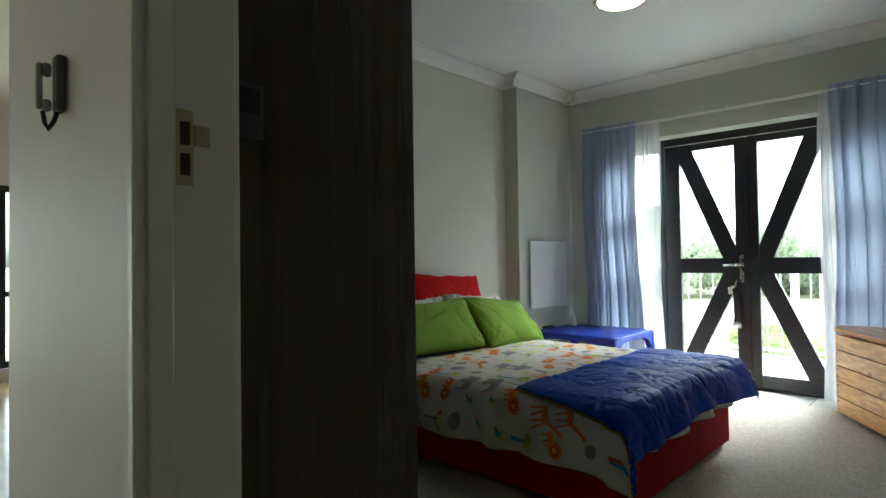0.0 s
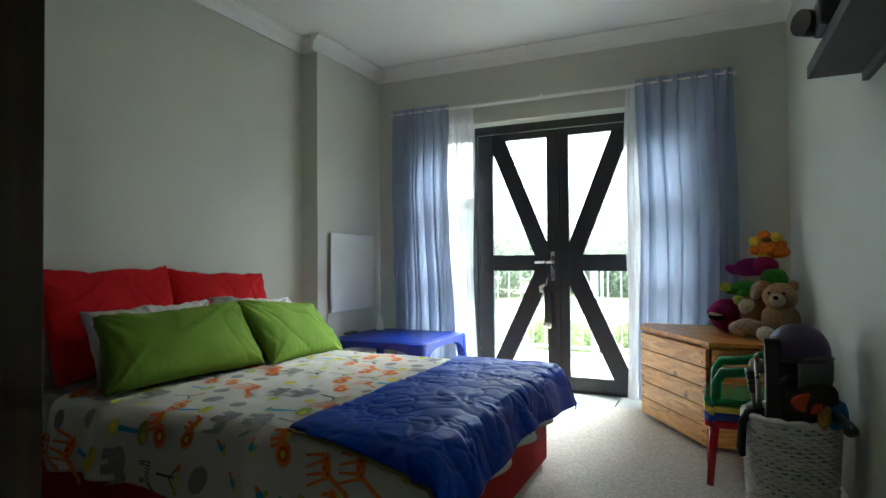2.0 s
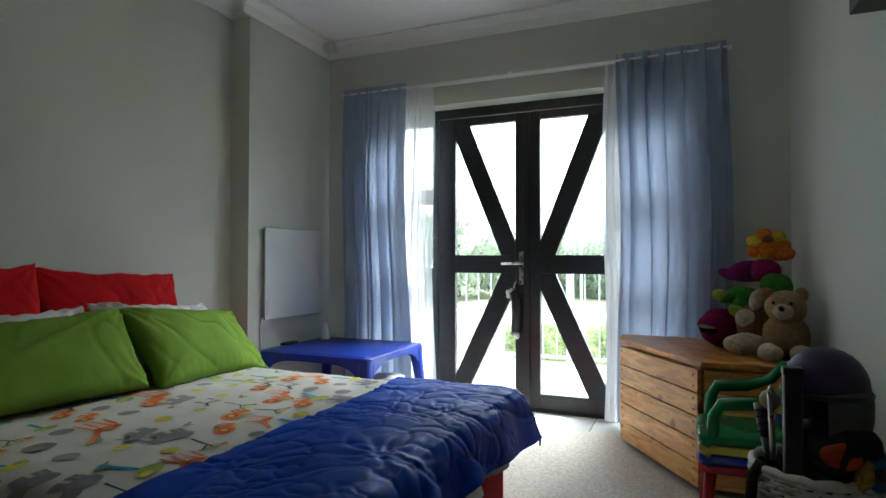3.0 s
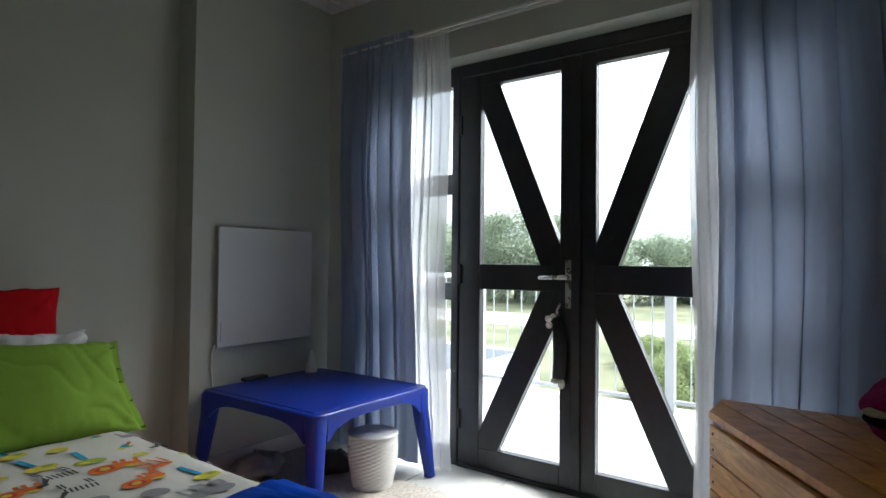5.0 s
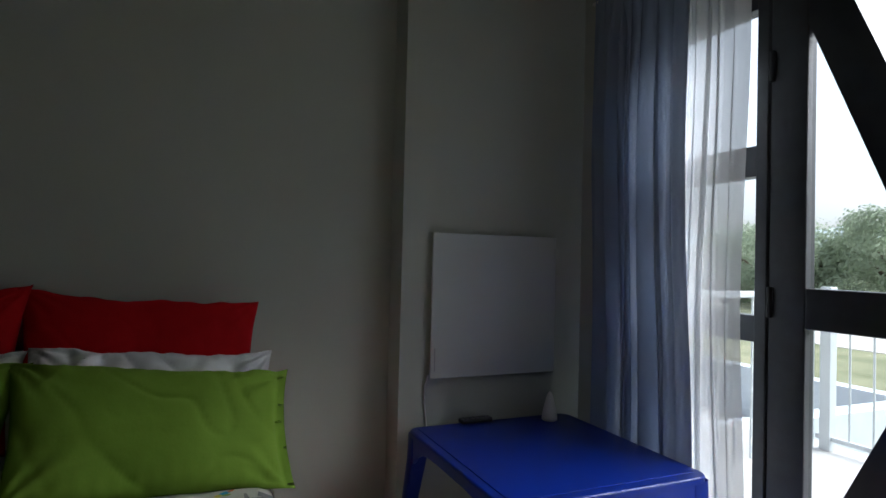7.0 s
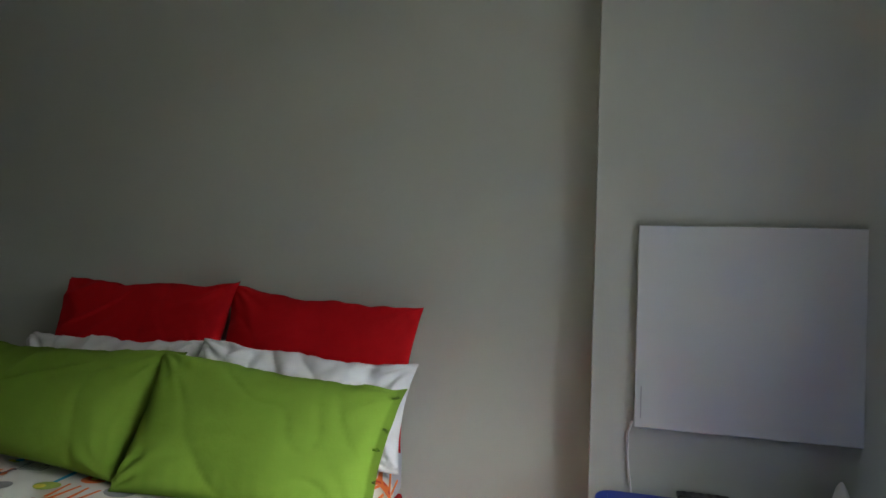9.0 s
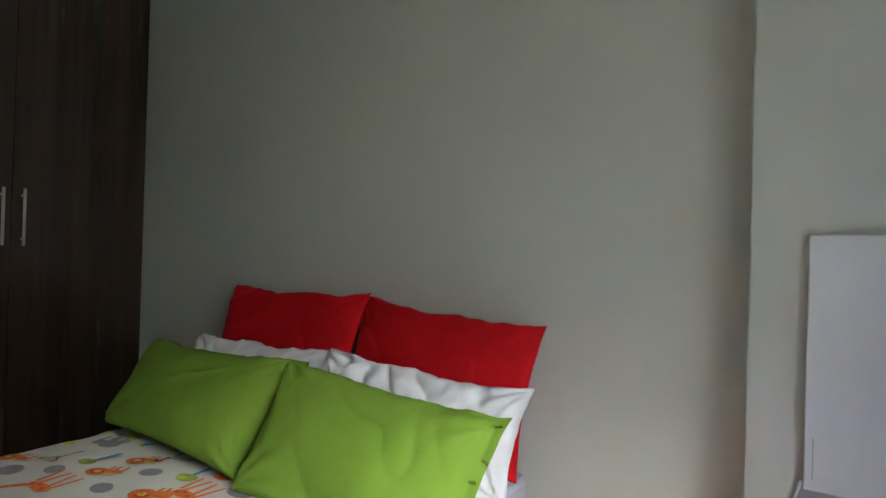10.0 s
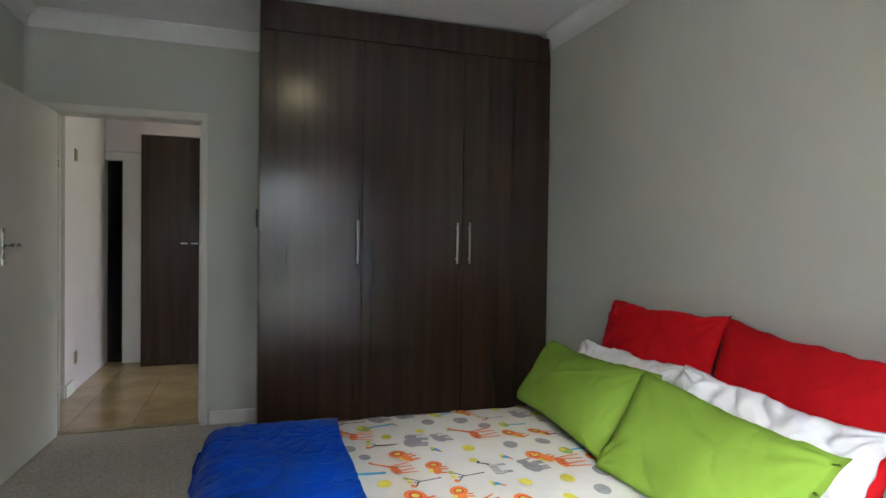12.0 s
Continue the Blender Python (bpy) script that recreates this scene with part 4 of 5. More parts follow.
# folded clothes or bag in the dark below the table
bm = bmesh.new()
blob(bm, (-3.12, 4.27, 0.055), (0.12, 0.14, 0.055), seg=22, wob=0.035, freq=14)
single("plastic_bag", bm, mat("grey_plastic_bag", (0.30, 0.29, 0.28), 0.35, var=0.3, scale=12, bump=0.8, bump_scale=40), "crumpled grey plastic bag on the carpet under the table", "bag", smooth=True)
bm = bmesh.new()
blob(bm, (-2.88, 4.55, 0.05), (0.12, 0.09, 0.05), seg=20, wob=0.03, freq=12)
single("dark_bag", bm, BLACKCLOTH, "dark fabric bag lying under the blue table", "bag", smooth=True)

# ---- corner toy box ----
chest = thing("toy_box", (-0.7, 4.4, 0), "varnished pine corner toy box with a slatted lid", "toy box")
A, Bc = Vector((-1.11, 4.548, 0)), Vector((-0.72, 3.932, 0))
D = (Bc - A).normalized()
NRM = Vector((-D.y, D.x, 0))
if NRM.y > 0:
    NRM = -NRM
FLEN = (Bc - A).length
TOPZ = 0.575
SHAPE = [(-1.095, 4.55), (-0.715, 3.95), (E - 0.006, 3.95), (E - 0.006, 4.76), (-1.095, 4.76)]
bm = bmesh.new()
prism(bm, SHAPE, "z", 0.02, TOPZ - 0.03)
part("body", bm, PINE, chest)
ang = math.degrees(math.atan2(D.y, D.x))
for k in range(5):
    z0 = 0.024 + k * 0.1035
    bm = bmesh.new()
    box(bm, 0, FLEN, -0.02, 0.0, 0, 0.099, bevel=0.003)
    m = pose(A.x, A.y, z0, 0, 0, ang)
    bmesh.ops.transform(bm, matrix=m, verts=bm.verts)
    ob = part("board", bm, PINE, chest)
    for s in (0.03, FLEN - 0.03):
        for h in (0.025, 0.075):
            bm = bmesh.new()
            p = A + D * s + NRM * 0.020
            tube(bm, [(p.x, p.y, z0 + h), (p.x + NRM.x * 0.002, p.y + NRM.y * 0.002, z0 + h)], 0.005, 8)
            part("screw", bm, BLACK, ob)
for k in range(5):
    z0 = 0.024 + k * 0.1035
    part("board", boxes((-0.71, E - 0.006, 3.931, 3.949, z0, z0 + 0.099), bevel=0.003), PINE, chest)
# lid boards run along the slanting front
W_B = 0.098
LIDM = pose(A.x, A.y, 0, 0, 0, ang)
INV = LIDM.inverted()
lid_shape = [INV @ Vector((x, y, 0)) for x, y in ((-1.13, 4.548), (-0.722, 3.908), (E - 0.004, 3.908), (E - 0.004, 4.77), (-1.13, 4.77))]


def clip(poly, lo, hi):
    """The part of a polygon with lo < y < hi."""
    for sgn, lim in ((1, lo), (-1, -hi)):
        out = []
        for i, p in enumerate(poly):
            q = poly[(i + 1) % len(poly)]
            a, b = sgn * p[1] - lim, sgn * q[1] - lim
            if a >= 0:
                out.append(p)
            if (a >= 0) != (b >= 0):
                t = a / (a - b)
                out.append((p[0] + (q[0] - p[0]) * t, p[1] + (q[1] - p[1]) * t))
        poly = out
        if not poly:
            break
    return poly


lp = [(p.x, p.y) for p in lid_shape]
y = min(p[1] for p in lp)
while y < max(p[1] for p in lp):
    c = clip(lp, y, y + W_B - 0.007)
    if len(c) > 2:
        bm = bmesh.new()
        prism(bm, c, "z", TOPZ - 0.022, TOPZ)
        bmesh.ops.transform(bm, matrix=LIDM, verts=bm.verts)
        part("lid_board", bm, PINELID, chest)
    y += W_B
part("back_post", boxes((-1.09, -1.05, 4.70, 4.735, 0, 0.02)), PINE, chest)

# ---- stacked children's chairs ----


def child_chair(z, material, label, legs=True, arms=False):
    """A moulded child's armchair that faces -x."""
    c = thing("child_chair", (-0.555, 3.60, z), label, "chair", "stacked children's chairs")
    def L(p):
        return Vector((-0.555 + p[0], 3.60 + p[1], z + p[2]))
    bm = bmesh.new()
    pts = [(-0.17, -0.13), (-0.175, 0.0), (-0.17, 0.13), (-0.13, 0.155), (0.12, 0.14), (0.14, 0.0), (0.12, -0.14), (-0.13, -0.155)]
    prism(bm, [(-0.555 + a * 1.1, 3.60 + b * 1.12) for a, b in pts], "z", z + 0.258, z + 0.29)
    bmesh.ops.bevel(bm, geom=list(bm.edges), offset=0.008, segments=2, profile=0.5, affect="EDGES")
    part("seat", bm, material, c, smooth=False)
    bm = bmesh.new()
    n = 12
    grid = []
    for j in range(5):
        row = []
        for i in range(n + 1):
            a = -1 + 2 * i / n
            row.append(bm.verts.new(L((0.125 + 0.04 * j / 4 - 0.035 * a * a, 0.145 * a, 0.36 + (0.53 - 0.05 * a * a - 0.36) * j / 4))))
        grid.append(row)
    for j in range(4):
        for i in range(n):
            bm.faces.new((grid[j][i], grid[j][i + 1], grid[j + 1][i + 1], grid[j + 1][i]))
    bmesh.ops.solidify(bm, geom=bm.faces[:], thickness=0.012)
    part("backrest", bm, material, c, smooth=True)
    for s in (-1, 1):
        bm = bmesh.new()
        if not arms:
            tube(bm, [L((0.10, 0.14 * s, 0.28)), L((0.12, 0.14 * s, 0.34)), L((0.13, 0.13 * s, 0.42))], [0.016, 0.015, 0.012], 8)
        else:
            tube(bm, [L((-0.14, 0.150 * s, 0.27)), L((-0.135, 0.162 * s, 0.36)), L((-0.11, 0.166 * s, 0.405)), L((0.0, 0.164 * s, 0.415)), L((0.08, 0.155 * s, 0.45)), L((0.13, 0.13 * s, 0.52))], [0.022, 0.022, 0.024, 0.022, 0.02, 0.016], 10)
        part("armrest", bm, material, c, smooth=True)
        for x in (-0.145, 0.13):
            bm = bmesh.new()
            low = 0.0 if legs else 0.252
            tube(bm, [L((x, 0.135 * s, 0.275)), L((x * 1.08, 0.15 * s, 0.14 if legs else 0.262)), L((x * 1.15, 0.16 * s, low))], [0.022, 0.018, 0.015] if legs else [0.022, 0.021, 0.02], 10)
            part("leg", bm, material, c, smooth=True)
    return c


def plastic(name, color):
    return mat(name, color, 0.25, var=0.05, scale=6)


child_chair(0.0, plastic("red_plastic", (0.42, 0.010, 0.02)), "red plastic child's chair at the bottom of the stack")
child_chair(0.034, plastic("royal_blue_plastic", (0.02, 0.05, 0.36)), "blue plastic child's chair in the stack", False)
child_chair(0.068, plastic("yellow_plastic", (0.62, 0.50, 0.06)), "yellow plastic child's chair in the stack", False)
child_chair(0.102, plastic("green_plastic", (0.012, 0.22, 0.07)), "green plastic child's armchair on top of the stack", False, True)

# ---- white wicker basket and its toys ----
BEFORE = set(scene.collection.objects)
BC = Vector((-0.435, 3.13, 0))
WICKER = mat("white_wicker", (0.74, 0.72, 0.68), 0.6, var=0.12, scale=30, bump=0.3, bump_scale=120)
basket = thing("wicker_basket", tuple(BC), "round white woven wicker basket full of toys", "basket")
# Dark backing added inside; its colour puts shade into the gaps of the weave.
bm = bmesh.new()
lathe(bm, [(0.120, 0.004), (0.130, 0.02), (0.150, 0.41), (0.143, 0.41), (0.124, 0.03)], BC, 32)
part("gap_backing", bm, mat("weave_gap_shade", (0.07, 0.065, 0.06), 0.9, var=0.1), basket)
STAKES = 22
for row in range(31):
    z = 0.010 + row * 0.0134
    r = 0.137 + 0.020 * z / 0.42
    bm = bmesh.new()
    ringpts = []
    n = STAKES * 4
    for k in range(n):
        a = 2 * math.pi * k / n
        rr = r + 0.0062 * math.sin(STAKES * a + (math.pi if row % 2 else 0))
        ringpts.append((BC.x + rr * math.cos(a), BC.y + rr * math.sin(a), z + 0.0025 * math.sin(a * 3 + row) + 0.0012 * math.sin(STAKES * a)))
    ringpts.append(ringpts[0])
    tube(bm, ringpts, 0.0070, 6, cap=False)
    part("weaver", bm, WICKER, basket, smooth=True)
for k in range(STAKES):
    a = 2 * math.pi * k / STAKES
    bm = bmesh.new()
    tube(bm, [(BC.x + 0.137 * math.cos(a), BC.y + 0.137 * math.sin(a), 0.0), (BC.x + 0.157 * math.cos(a), BC.y + 0.157 * math.sin(a), 0.42)], 0.004, 6)
    part("stake", bm, WICKER, basket, smooth=True)
bm = bmesh.new()
rim = [(BC.x + 0.155 * math.cos(2 * math.pi * k / 40), BC.y + 0.155 * math.sin(2 * math.pi * k / 40), 0.424 + 0.004 * math.sin(k * 2.1)) for k in range(41)]
tube(bm, rim, 0.012, 8, cap=False)
part("rim", bm, WICKER, basket, smooth=True)

# toys in the basket
helmet = thing("toy_helmet", (-0.42, 3.11, 0.58), "dark purple toy helmet with a smoked visor", "helmet")
bm = bmesh.new()
blob(bm, (-0.408, 3.10, 0.665), (0.105, 0.108, 0.108), seg=24)
bmesh.ops.delete(bm, geom=[v for v in bm.verts if v.co.z < 0.64], context="VERTS")
bmesh.ops.solidify(bm, geom=bm.faces[:], thickness=0.008)
part("shell", bm, mat("purple_shell", (0.040, 0.022, 0.075), 0.5, var=0.15, scale=14), helmet, smooth=True)
bm = bmesh.new()
prof = [math.radians(262 + 92 * k / 14) for k in range(15)]
g = [[bm.verts.new((-0.408 + (0.108 + o) * math.cos(a), 3.10 + (0.110 + o) * math.sin(a), z + 0.012 * math.sin(k / 14 * math.pi))) for k, a in enumerate(prof)] for z, o in ((0.655, 0.0), (0.62, 0.004), (0.575, 0.003), (0.535, -0.006))]
for a, b in zip(g, g[1:]):
    for k in range(14):
        bm.faces.new((a[k], a[k + 1], b[k + 1], b[k]))
bmesh.ops.solidify(bm, geom=bm.faces[:], thickness=0.004)
part("visor", bm, mat("smoked_visor", (0.16, 0.165, 0.17), 0.14, var=0.05, scale=20), helmet, "scuffed grey visor", smooth=True)
# Solid head-shaped blob added; its black stands for the helmet's dark inside.
bm = bmesh.new()
blob(bm, (-0.400, 3.12, 0.612), (0.084, 0.080, 0.088), seg=20, wob=0.008, freq=14)
part("black_fill", bm, BLACKCLOTH, helmet, "black blob for the helmet's dark inside", smooth=True)
bm = bmesh.new()
tube(bm, [(-0.408 + 0.106 * math.cos(2 * math.pi * k / 32), 3.10 + 0.109 * math.sin(2 * math.pi * k / 32), 0.648) for k in range(33)], 0.008, 8, cap=False)
part("rim", bm, BLACK, helmet, smooth=True)
blaster = thing("toy_case", (-0.52, 3.02, 0.36), "tall narrow black plastic toy standing in the basket", "toy")
part("body", boxes((-0.524, -0.477, 3.005, 3.045, 0.36, 0.715), bevel=0.008), BLACK, blaster)
part("cap", boxes((-0.526, -0.475, 3.003, 3.047, 0.700, 0.722), bevel=0.004), BLACK, blaster)
hilt = thing("toy_sword_hilt", (-0.568, 3.16, 0.36), "grey and black toy sword hilt leaning in the basket", "toy sword")
bm = bmesh.new()
tube(bm, [(-0.535, 3.13, 0.40), (-0.55, 3.15, 0.49)], 0.017, 14)
part("grip", bm, BLACK, hilt, smooth=True)
bm = bmesh.new()
tube(bm, [(-0.55, 3.15, 0.49), (-0.565, 3.17, 0.585)], [0.018, 0.019], 14)
part("collar", bm, mat("gunmetal", (0.10, 0.10, 0.11), 0.3, 0.8, var=0.1), hilt, smooth=True)
for k in range(4):
    bm = bmesh.new()
    t = 0.2 + 0.2 * k
    c = Vector((-0.55, 3.15, 0.49)).lerp(Vector((-0.565, 3.17, 0.585)), t)
    tube(bm, [c - Vector((-0.0008, 0.001, 0.004)), c + Vector((-0.0008, 0.001, 0.004))], 0.0205, 14)
    part("ring", bm, BLACK, hilt, smooth=True)
bm = bmesh.new()
tube(bm, [(-0.54, 3.09, 0.40), (-0.545, 3.09, 0.56), (-0.545, 3.09, 0.64), (-0.545, 3.09, 0.655)], [0.009, 0.007, 0.010, 0.004], 10)
single("toy_wand", bm, CHROME, "thin silver toy rod standing in the basket", "toy", smooth=True)
bm = bmesh.new()
blob(bm, (-0.54, 3.15, 0.60), (0.03, 0.03, 0.03), seg=16)
tube(bm, [(-0.53, 3.14, 0.40), (-0.54, 3.15, 0.58)], 0.008, 8)
single("toy_mallet", bm, mat("pale_wood_ball", (0.45, 0.36, 0.22), 0.6, var=0.1), "wooden toy stick with a round pale head", "toy", smooth=True)
bm = bmesh.new()
blob(bm, (-0.40, 3.06, 0.51), (0.10, 0.09, 0.09), seg=22, wob=0.03, freq=13)
single("black_soft_toy", bm, BLACKCLOTH, "crumpled black soft toy in the basket", "toy", smooth=True)
bm = bmesh.new()
a = blob(bm, (-0.395, 2.985, 0.50), (0.052, 0.02, 0.035), (10, 20, 20), seg=16, wob=0.012, freq=20)
single("orange_toy", bm, mat("orange_red_felt", (0.55, 0.07, 0.02), 0.8, var=0.15, scale=20), "orange-red felt toy on top of the basket", "toy", smooth=True)
bm = bmesh.new()
blob(bm, (-0.345, 2.99, 0.455), (0.022, 0.02, 0.045), (0, 15, 0), seg=14, wob=0.01, freq=30)
single("gold_tassel", bm, mat("gold_sequins", (0.45, 0.30, 0.06), 0.35, 0.6, var=0.4, scale=90, bump=0.8, bump_scale=160), "gold sequinned trim hanging over the basket", "trim", smooth=True)
bm = bmesh.new()
blob(bm, (-0.31, 3.03, 0.465), (0.045, 0.05, 0.05), seg=16, wob=0.02, freq=16)
single("blue_toy", bm, mat("sky_blue_cloth", (0.03, 0.16, 0.42), 0.7, var=0.12), "blue cloth toy among the basket's contents", "toy", smooth=True)
bm = bmesh.new()
tube(bm, [(-0.40, 3.10, 0.47), (-0.33, 3.02, 0.475), (-0.285, 2.94, 0.45), (-0.283, 2.90, 0.437)], [0.02, 0.019, 0.016, 0.022], 12)
single("toy_sword", bm, BLACK, "black toy handle sticking out over the basket rim", "toy", smooth=True)
strap = bmesh.new()
tube(strap, [(-0.575, 3.06, 0.44), (-0.598, 3.05, 0.40), (-0.605, 3.05, 0.30), (-0.60, 3.055, 0.27)], [0.014, 0.016, 0.016, 0.012], 10)
single("black_strap", strap, BLACKCLOTH, "black buckled strap hanging over the basket rim", "strap", smooth=True)

for ob in scene.collection.objects:
    if ob not in BEFORE and ob.parent is None:
        ob.location += Vector((-0.008, -0.012, 0))

# ---- soft toys on the toy box ----


def plush(name, color):
    return mat(name, color, 0.95, var=0.22, scale=60, bump=0.9, bump_scale=260, spec=0.15)


def soft_toy(name, label, mats, bodies):
    bm = bmesh.new()
    for idx, c, s, t in bodies:
        paint(bm, blob(bm, c, s, t, seg=18, wob=0.006, freq=20), idx)
    return single(name, bm, mats, label, "soft toy", "soft toy pile", smooth=True)


PL_MAG, PL_PUR, PL_GRN, PL_TAN, PL_CRM, PL_ORA, PL_YEL, PL_DRK, PL_BRN, PL_LIME = [plush("plush_" + n, c) for n, c in (("magenta", (0.25, 0.012, 0.10)), ("purple", (0.16, 0.012, 0.11)), ("green", (0.05, 0.20, 0.03)), ("tan", (0.34, 0.22, 0.12)), ("cream", (0.50, 0.43, 0.33)), ("orange", (0.60, 0.16, 0.015)), ("yellow", (0.60, 0.42, 0.04)), ("dark", (0.02, 0.012, 0.015)), ("brown", (0.20, 0.10, 0.05)), ("lime", (0.35, 0.42, 0.06)))]
T = TOPZ
soft_toy("soft_toy_beast", "magenta soft toy with a wide open mouth", [PL_MAG, PL_DRK, PL_CRM], [(0, (-0.62, 4.43, T + 0.10), (0.10, 0.09, 0.10), (0, 0, 0)), (0, (-0.655, 4.36, T + 0.125), (0.075, 0.07, 0.05), (0, 0, 30)), (1, (-0.675, 4.31, T + 0.10), (0.05, 0.03, 0.022), (20, 0, 25)), (2, (-0.678, 4.303, T + 0.117), (0.048, 0.028, 0.005), (20, 0, 25))])
soft_toy("soft_toy_bear", "tan teddy bear sitting on the toy box", [PL_TAN, PL_CRM, PL_DRK], [(0, (-0.37, 4.13, T + 0.10), (0.095, 0.085, 0.11), (0, 0, 0)), (0, (-0.375, 4.10, T + 0.235), (0.082, 0.075, 0.075), (0, 0, 0)), (1, (-0.395, 4.03, T + 0.22), (0.040, 0.03, 0.033), (0, 0, 0)), (2, (-0.402, 4.003, T + 0.235), (0.013, 0.01, 0.01), (0, 0, 0)), (0, (-0.445, 4.12, T + 0.29), (0.03, 0.02, 0.03), (0, 0, 0)), (0, (-0.31, 4.13, T + 0.29), (0.03, 0.02, 0.03), (0, 0, 0)), (1, (-0.445, 4.03, T + 0.04), (0.045, 0.06, 0.04), (0, 0, 20)), (1, (-0.33, 4.02, T + 0.04), (0.045, 0.055, 0.04), (0, 0, -20)), (2, (-0.43, 4.028, T + 0.258), (0.007, 0.006, 0.007), (0, 0, 0)), (2, (-0.365, 4.022, T + 0.258), (0.007, 0.006, 0.007), (0, 0, 0))])
soft_toy("soft_toy_bear", "cream and brown floppy teddy bear leaning sideways", [PL_CRM, PL_BRN], [(1, (-0.48, 4.26, T + 0.14), (0.08, 0.08, 0.10), (0, 0, 0)), (0, (-0.50, 4.17, T + 0.06), (0.10, 0.055, 0.045), (0, 10, 25)), (0, (-0.56, 4.20, T + 0.05), (0.06, 0.05, 0.045), (0, 0, 0)), (0, (-0.52, 4.22, T + 0.17), (0.05, 0.045, 0.045), (0, 0, 0)), (0, (-0.475, 4.20, T + 0.26), (0.03, 0.03, 0.055), (0, 15, 0))])
soft_toy("soft_toy_frog", "green soft toy frog lying over the bears", [PL_GRN, PL_LIME], [(0, (-0.50, 4.42, T + 0.25), (0.11, 0.07, 0.055), (0, 10, 10)), (0, (-0.375, 4.40, T + 0.315), (0.075, 0.07, 0.065), (0, 0, 0)), (0, (-0.585, 4.38, T + 0.255), (0.05, 0.04, 0.03), (0, 0, 20)), (1, (-0.63, 4.36, T + 0.27), (0.035, 0.03, 0.028), (0, 0, 0)), (0, (-0.535, 4.33, T + 0.215), (0.04, 0.04, 0.045), (0, 0, 0)), (1, (-0.55, 4.30, T + 0.195), (0.045, 0.035, 0.028), (0, 20, 0))])
soft_toy("soft_toy_dinosaur", "purple soft toy lying on the green frog", [PL_PUR, PL_MAG], [(0, (-0.48, 4.50, T + 0.385), (0.11, 0.07, 0.055), (0, -5, 10)), (1, (-0.415, 4.45, T + 0.39), (0.07, 0.06, 0.06), (0, 0, 0)), (0, (-0.57, 4.50, T + 0.37), (0.06, 0.035, 0.03), (0, 15, 0))])
petals = [(i % 2, (-0.40 + 0.066 * math.cos(k), 4.47, T + 0.515 + 0.055 * math.sin(k)), (0.038, 0.035, 0.034), (0, 0, 0)) for i, k in enumerate([2 * math.pi * j / 7 for j in range(7)])]
soft_toy("soft_toy_flower", "orange and yellow soft flower on top of the pile", [PL_ORA, PL_YEL, PL_BRN], petals + [(0, (-0.40, 4.455, T + 0.50), (0.05, 0.04, 0.05), (0, 0, 0)), (2, (-0.405, 4.43, T + 0.545), (0.026, 0.02, 0.016), (0, 0, 0)), (0, (-0.33, 4.45, T + 0.475), (0.05, 0.04, 0.035), (0, 0, 0))])

# ---- wall shelf ----
GREYBOARD = mat("dark_grey_board", (0.045, 0.045, 0.047), 0.55, var=0.1, scale=10)
shelf = thing("wall_shelf", (E, 2.1, 1.62), "long dark grey floating shelf on the wall", "shelf")
part("board", boxes((-0.405, E, 1.35, 2.838, 1.616, 1.658), bevel=0.002), GREYBOARD, shelf)
part("back_rail", boxes((E - 0.02, E, 1.36, 2.83, 1.588, 1.618)), GREYBOARD, shelf)
wheel = thing("toy_vehicle", (-0.38, 2.53, 1.662), "small black toy with wheels on the shelf edge", "toy")
bm = bmesh.new()
tube(bm, [(-0.462, 2.52, 1.70), (-0.427, 2.545, 1.70)], 0.038, 18)
part("wheel", bm, BLACK, wheel)
part("body", boxes((-0.427, -0.33, 2.44, 2.58, 1.662, 1.75), bevel=0.012), BLACK, wheel)
bm = bmesh.new()
tube(bm, [(-0.33, 2.52, 1.70), (-0.30, 2.52, 1.70)], 0.038, 18)
part("wheel", bm, BLACK, wheel)

# ---- ceiling lamp and detector ----
lamp = thing("ceiling_light", (-1.98, 3.26, CEIL_Z), "round opal glass ceiling light, switched on", "ceiling light")
bm = bmesh.new()
lathe(bm, [(0.001, -0.042), (0.05, -0.041), (0.10, -0.036), (0.135, -0.028), (0.148, -0.018), (0.145, -0.010)], (-1.98, 3.26, CEIL_Z), 36)
part("bowl", bm, LAMPGLASS, lamp, "lit warm opal glass", smooth=True)
bm = bmesh.new()
lathe(bm, [(0.16, -0.022), (0.17, -0.012), (0.165, 0.0)], (-1.98, 3.26, CEIL_Z), 36)
part("ring", bm, CHROME, lamp, smooth=True)
det = thing("alarm_sensor", (-3.24, 4.80, CEIL_Z - 0.1), "small white alarm sensor high in the corner", "sensor")
part("body", boxes((-3.27, -3.21, 4.76, 4.80, CEIL_Z - 0.10, CEIL_Z - 0.03), bevel=0.006), WHITEPLASTIC, det)
part("bracket", boxes((-3.25, -3.23, 4.80, 4.88, CEIL_Z - 0.07, CEIL_Z - 0.055)), WHITEPLASTIC, det)

# ---- hall, lounge ----
structure("wall_hall_south", boxes((-2.4, -0.53, -2.40, -2.29, -0.05, 2.75), (-2.4, -2.3, -6.2, -2.40, -0.05, 2.75)), HALL_WALL, "pale hall wall behind the cupboard", "wall")
structure("wall_hall_corner", boxes((-0.19, 1.2, -0.95, -0.60, -0.05, 2.75), (-0.19, -0.04, -2.0, -0.95, -0.05, 2.75)), HALL_WALL, "pale wall at the corner of the passage", "wall")
structure("wall_hall_end", boxes((-0.53, -0.19, -1.98, -1.88, 2.104, 2.6), (-0.53, -0.49, -2.6, -1.985, -0.05, 2.75)), HALL_WALL, "pale wall over the door at the passage's end", "wall")
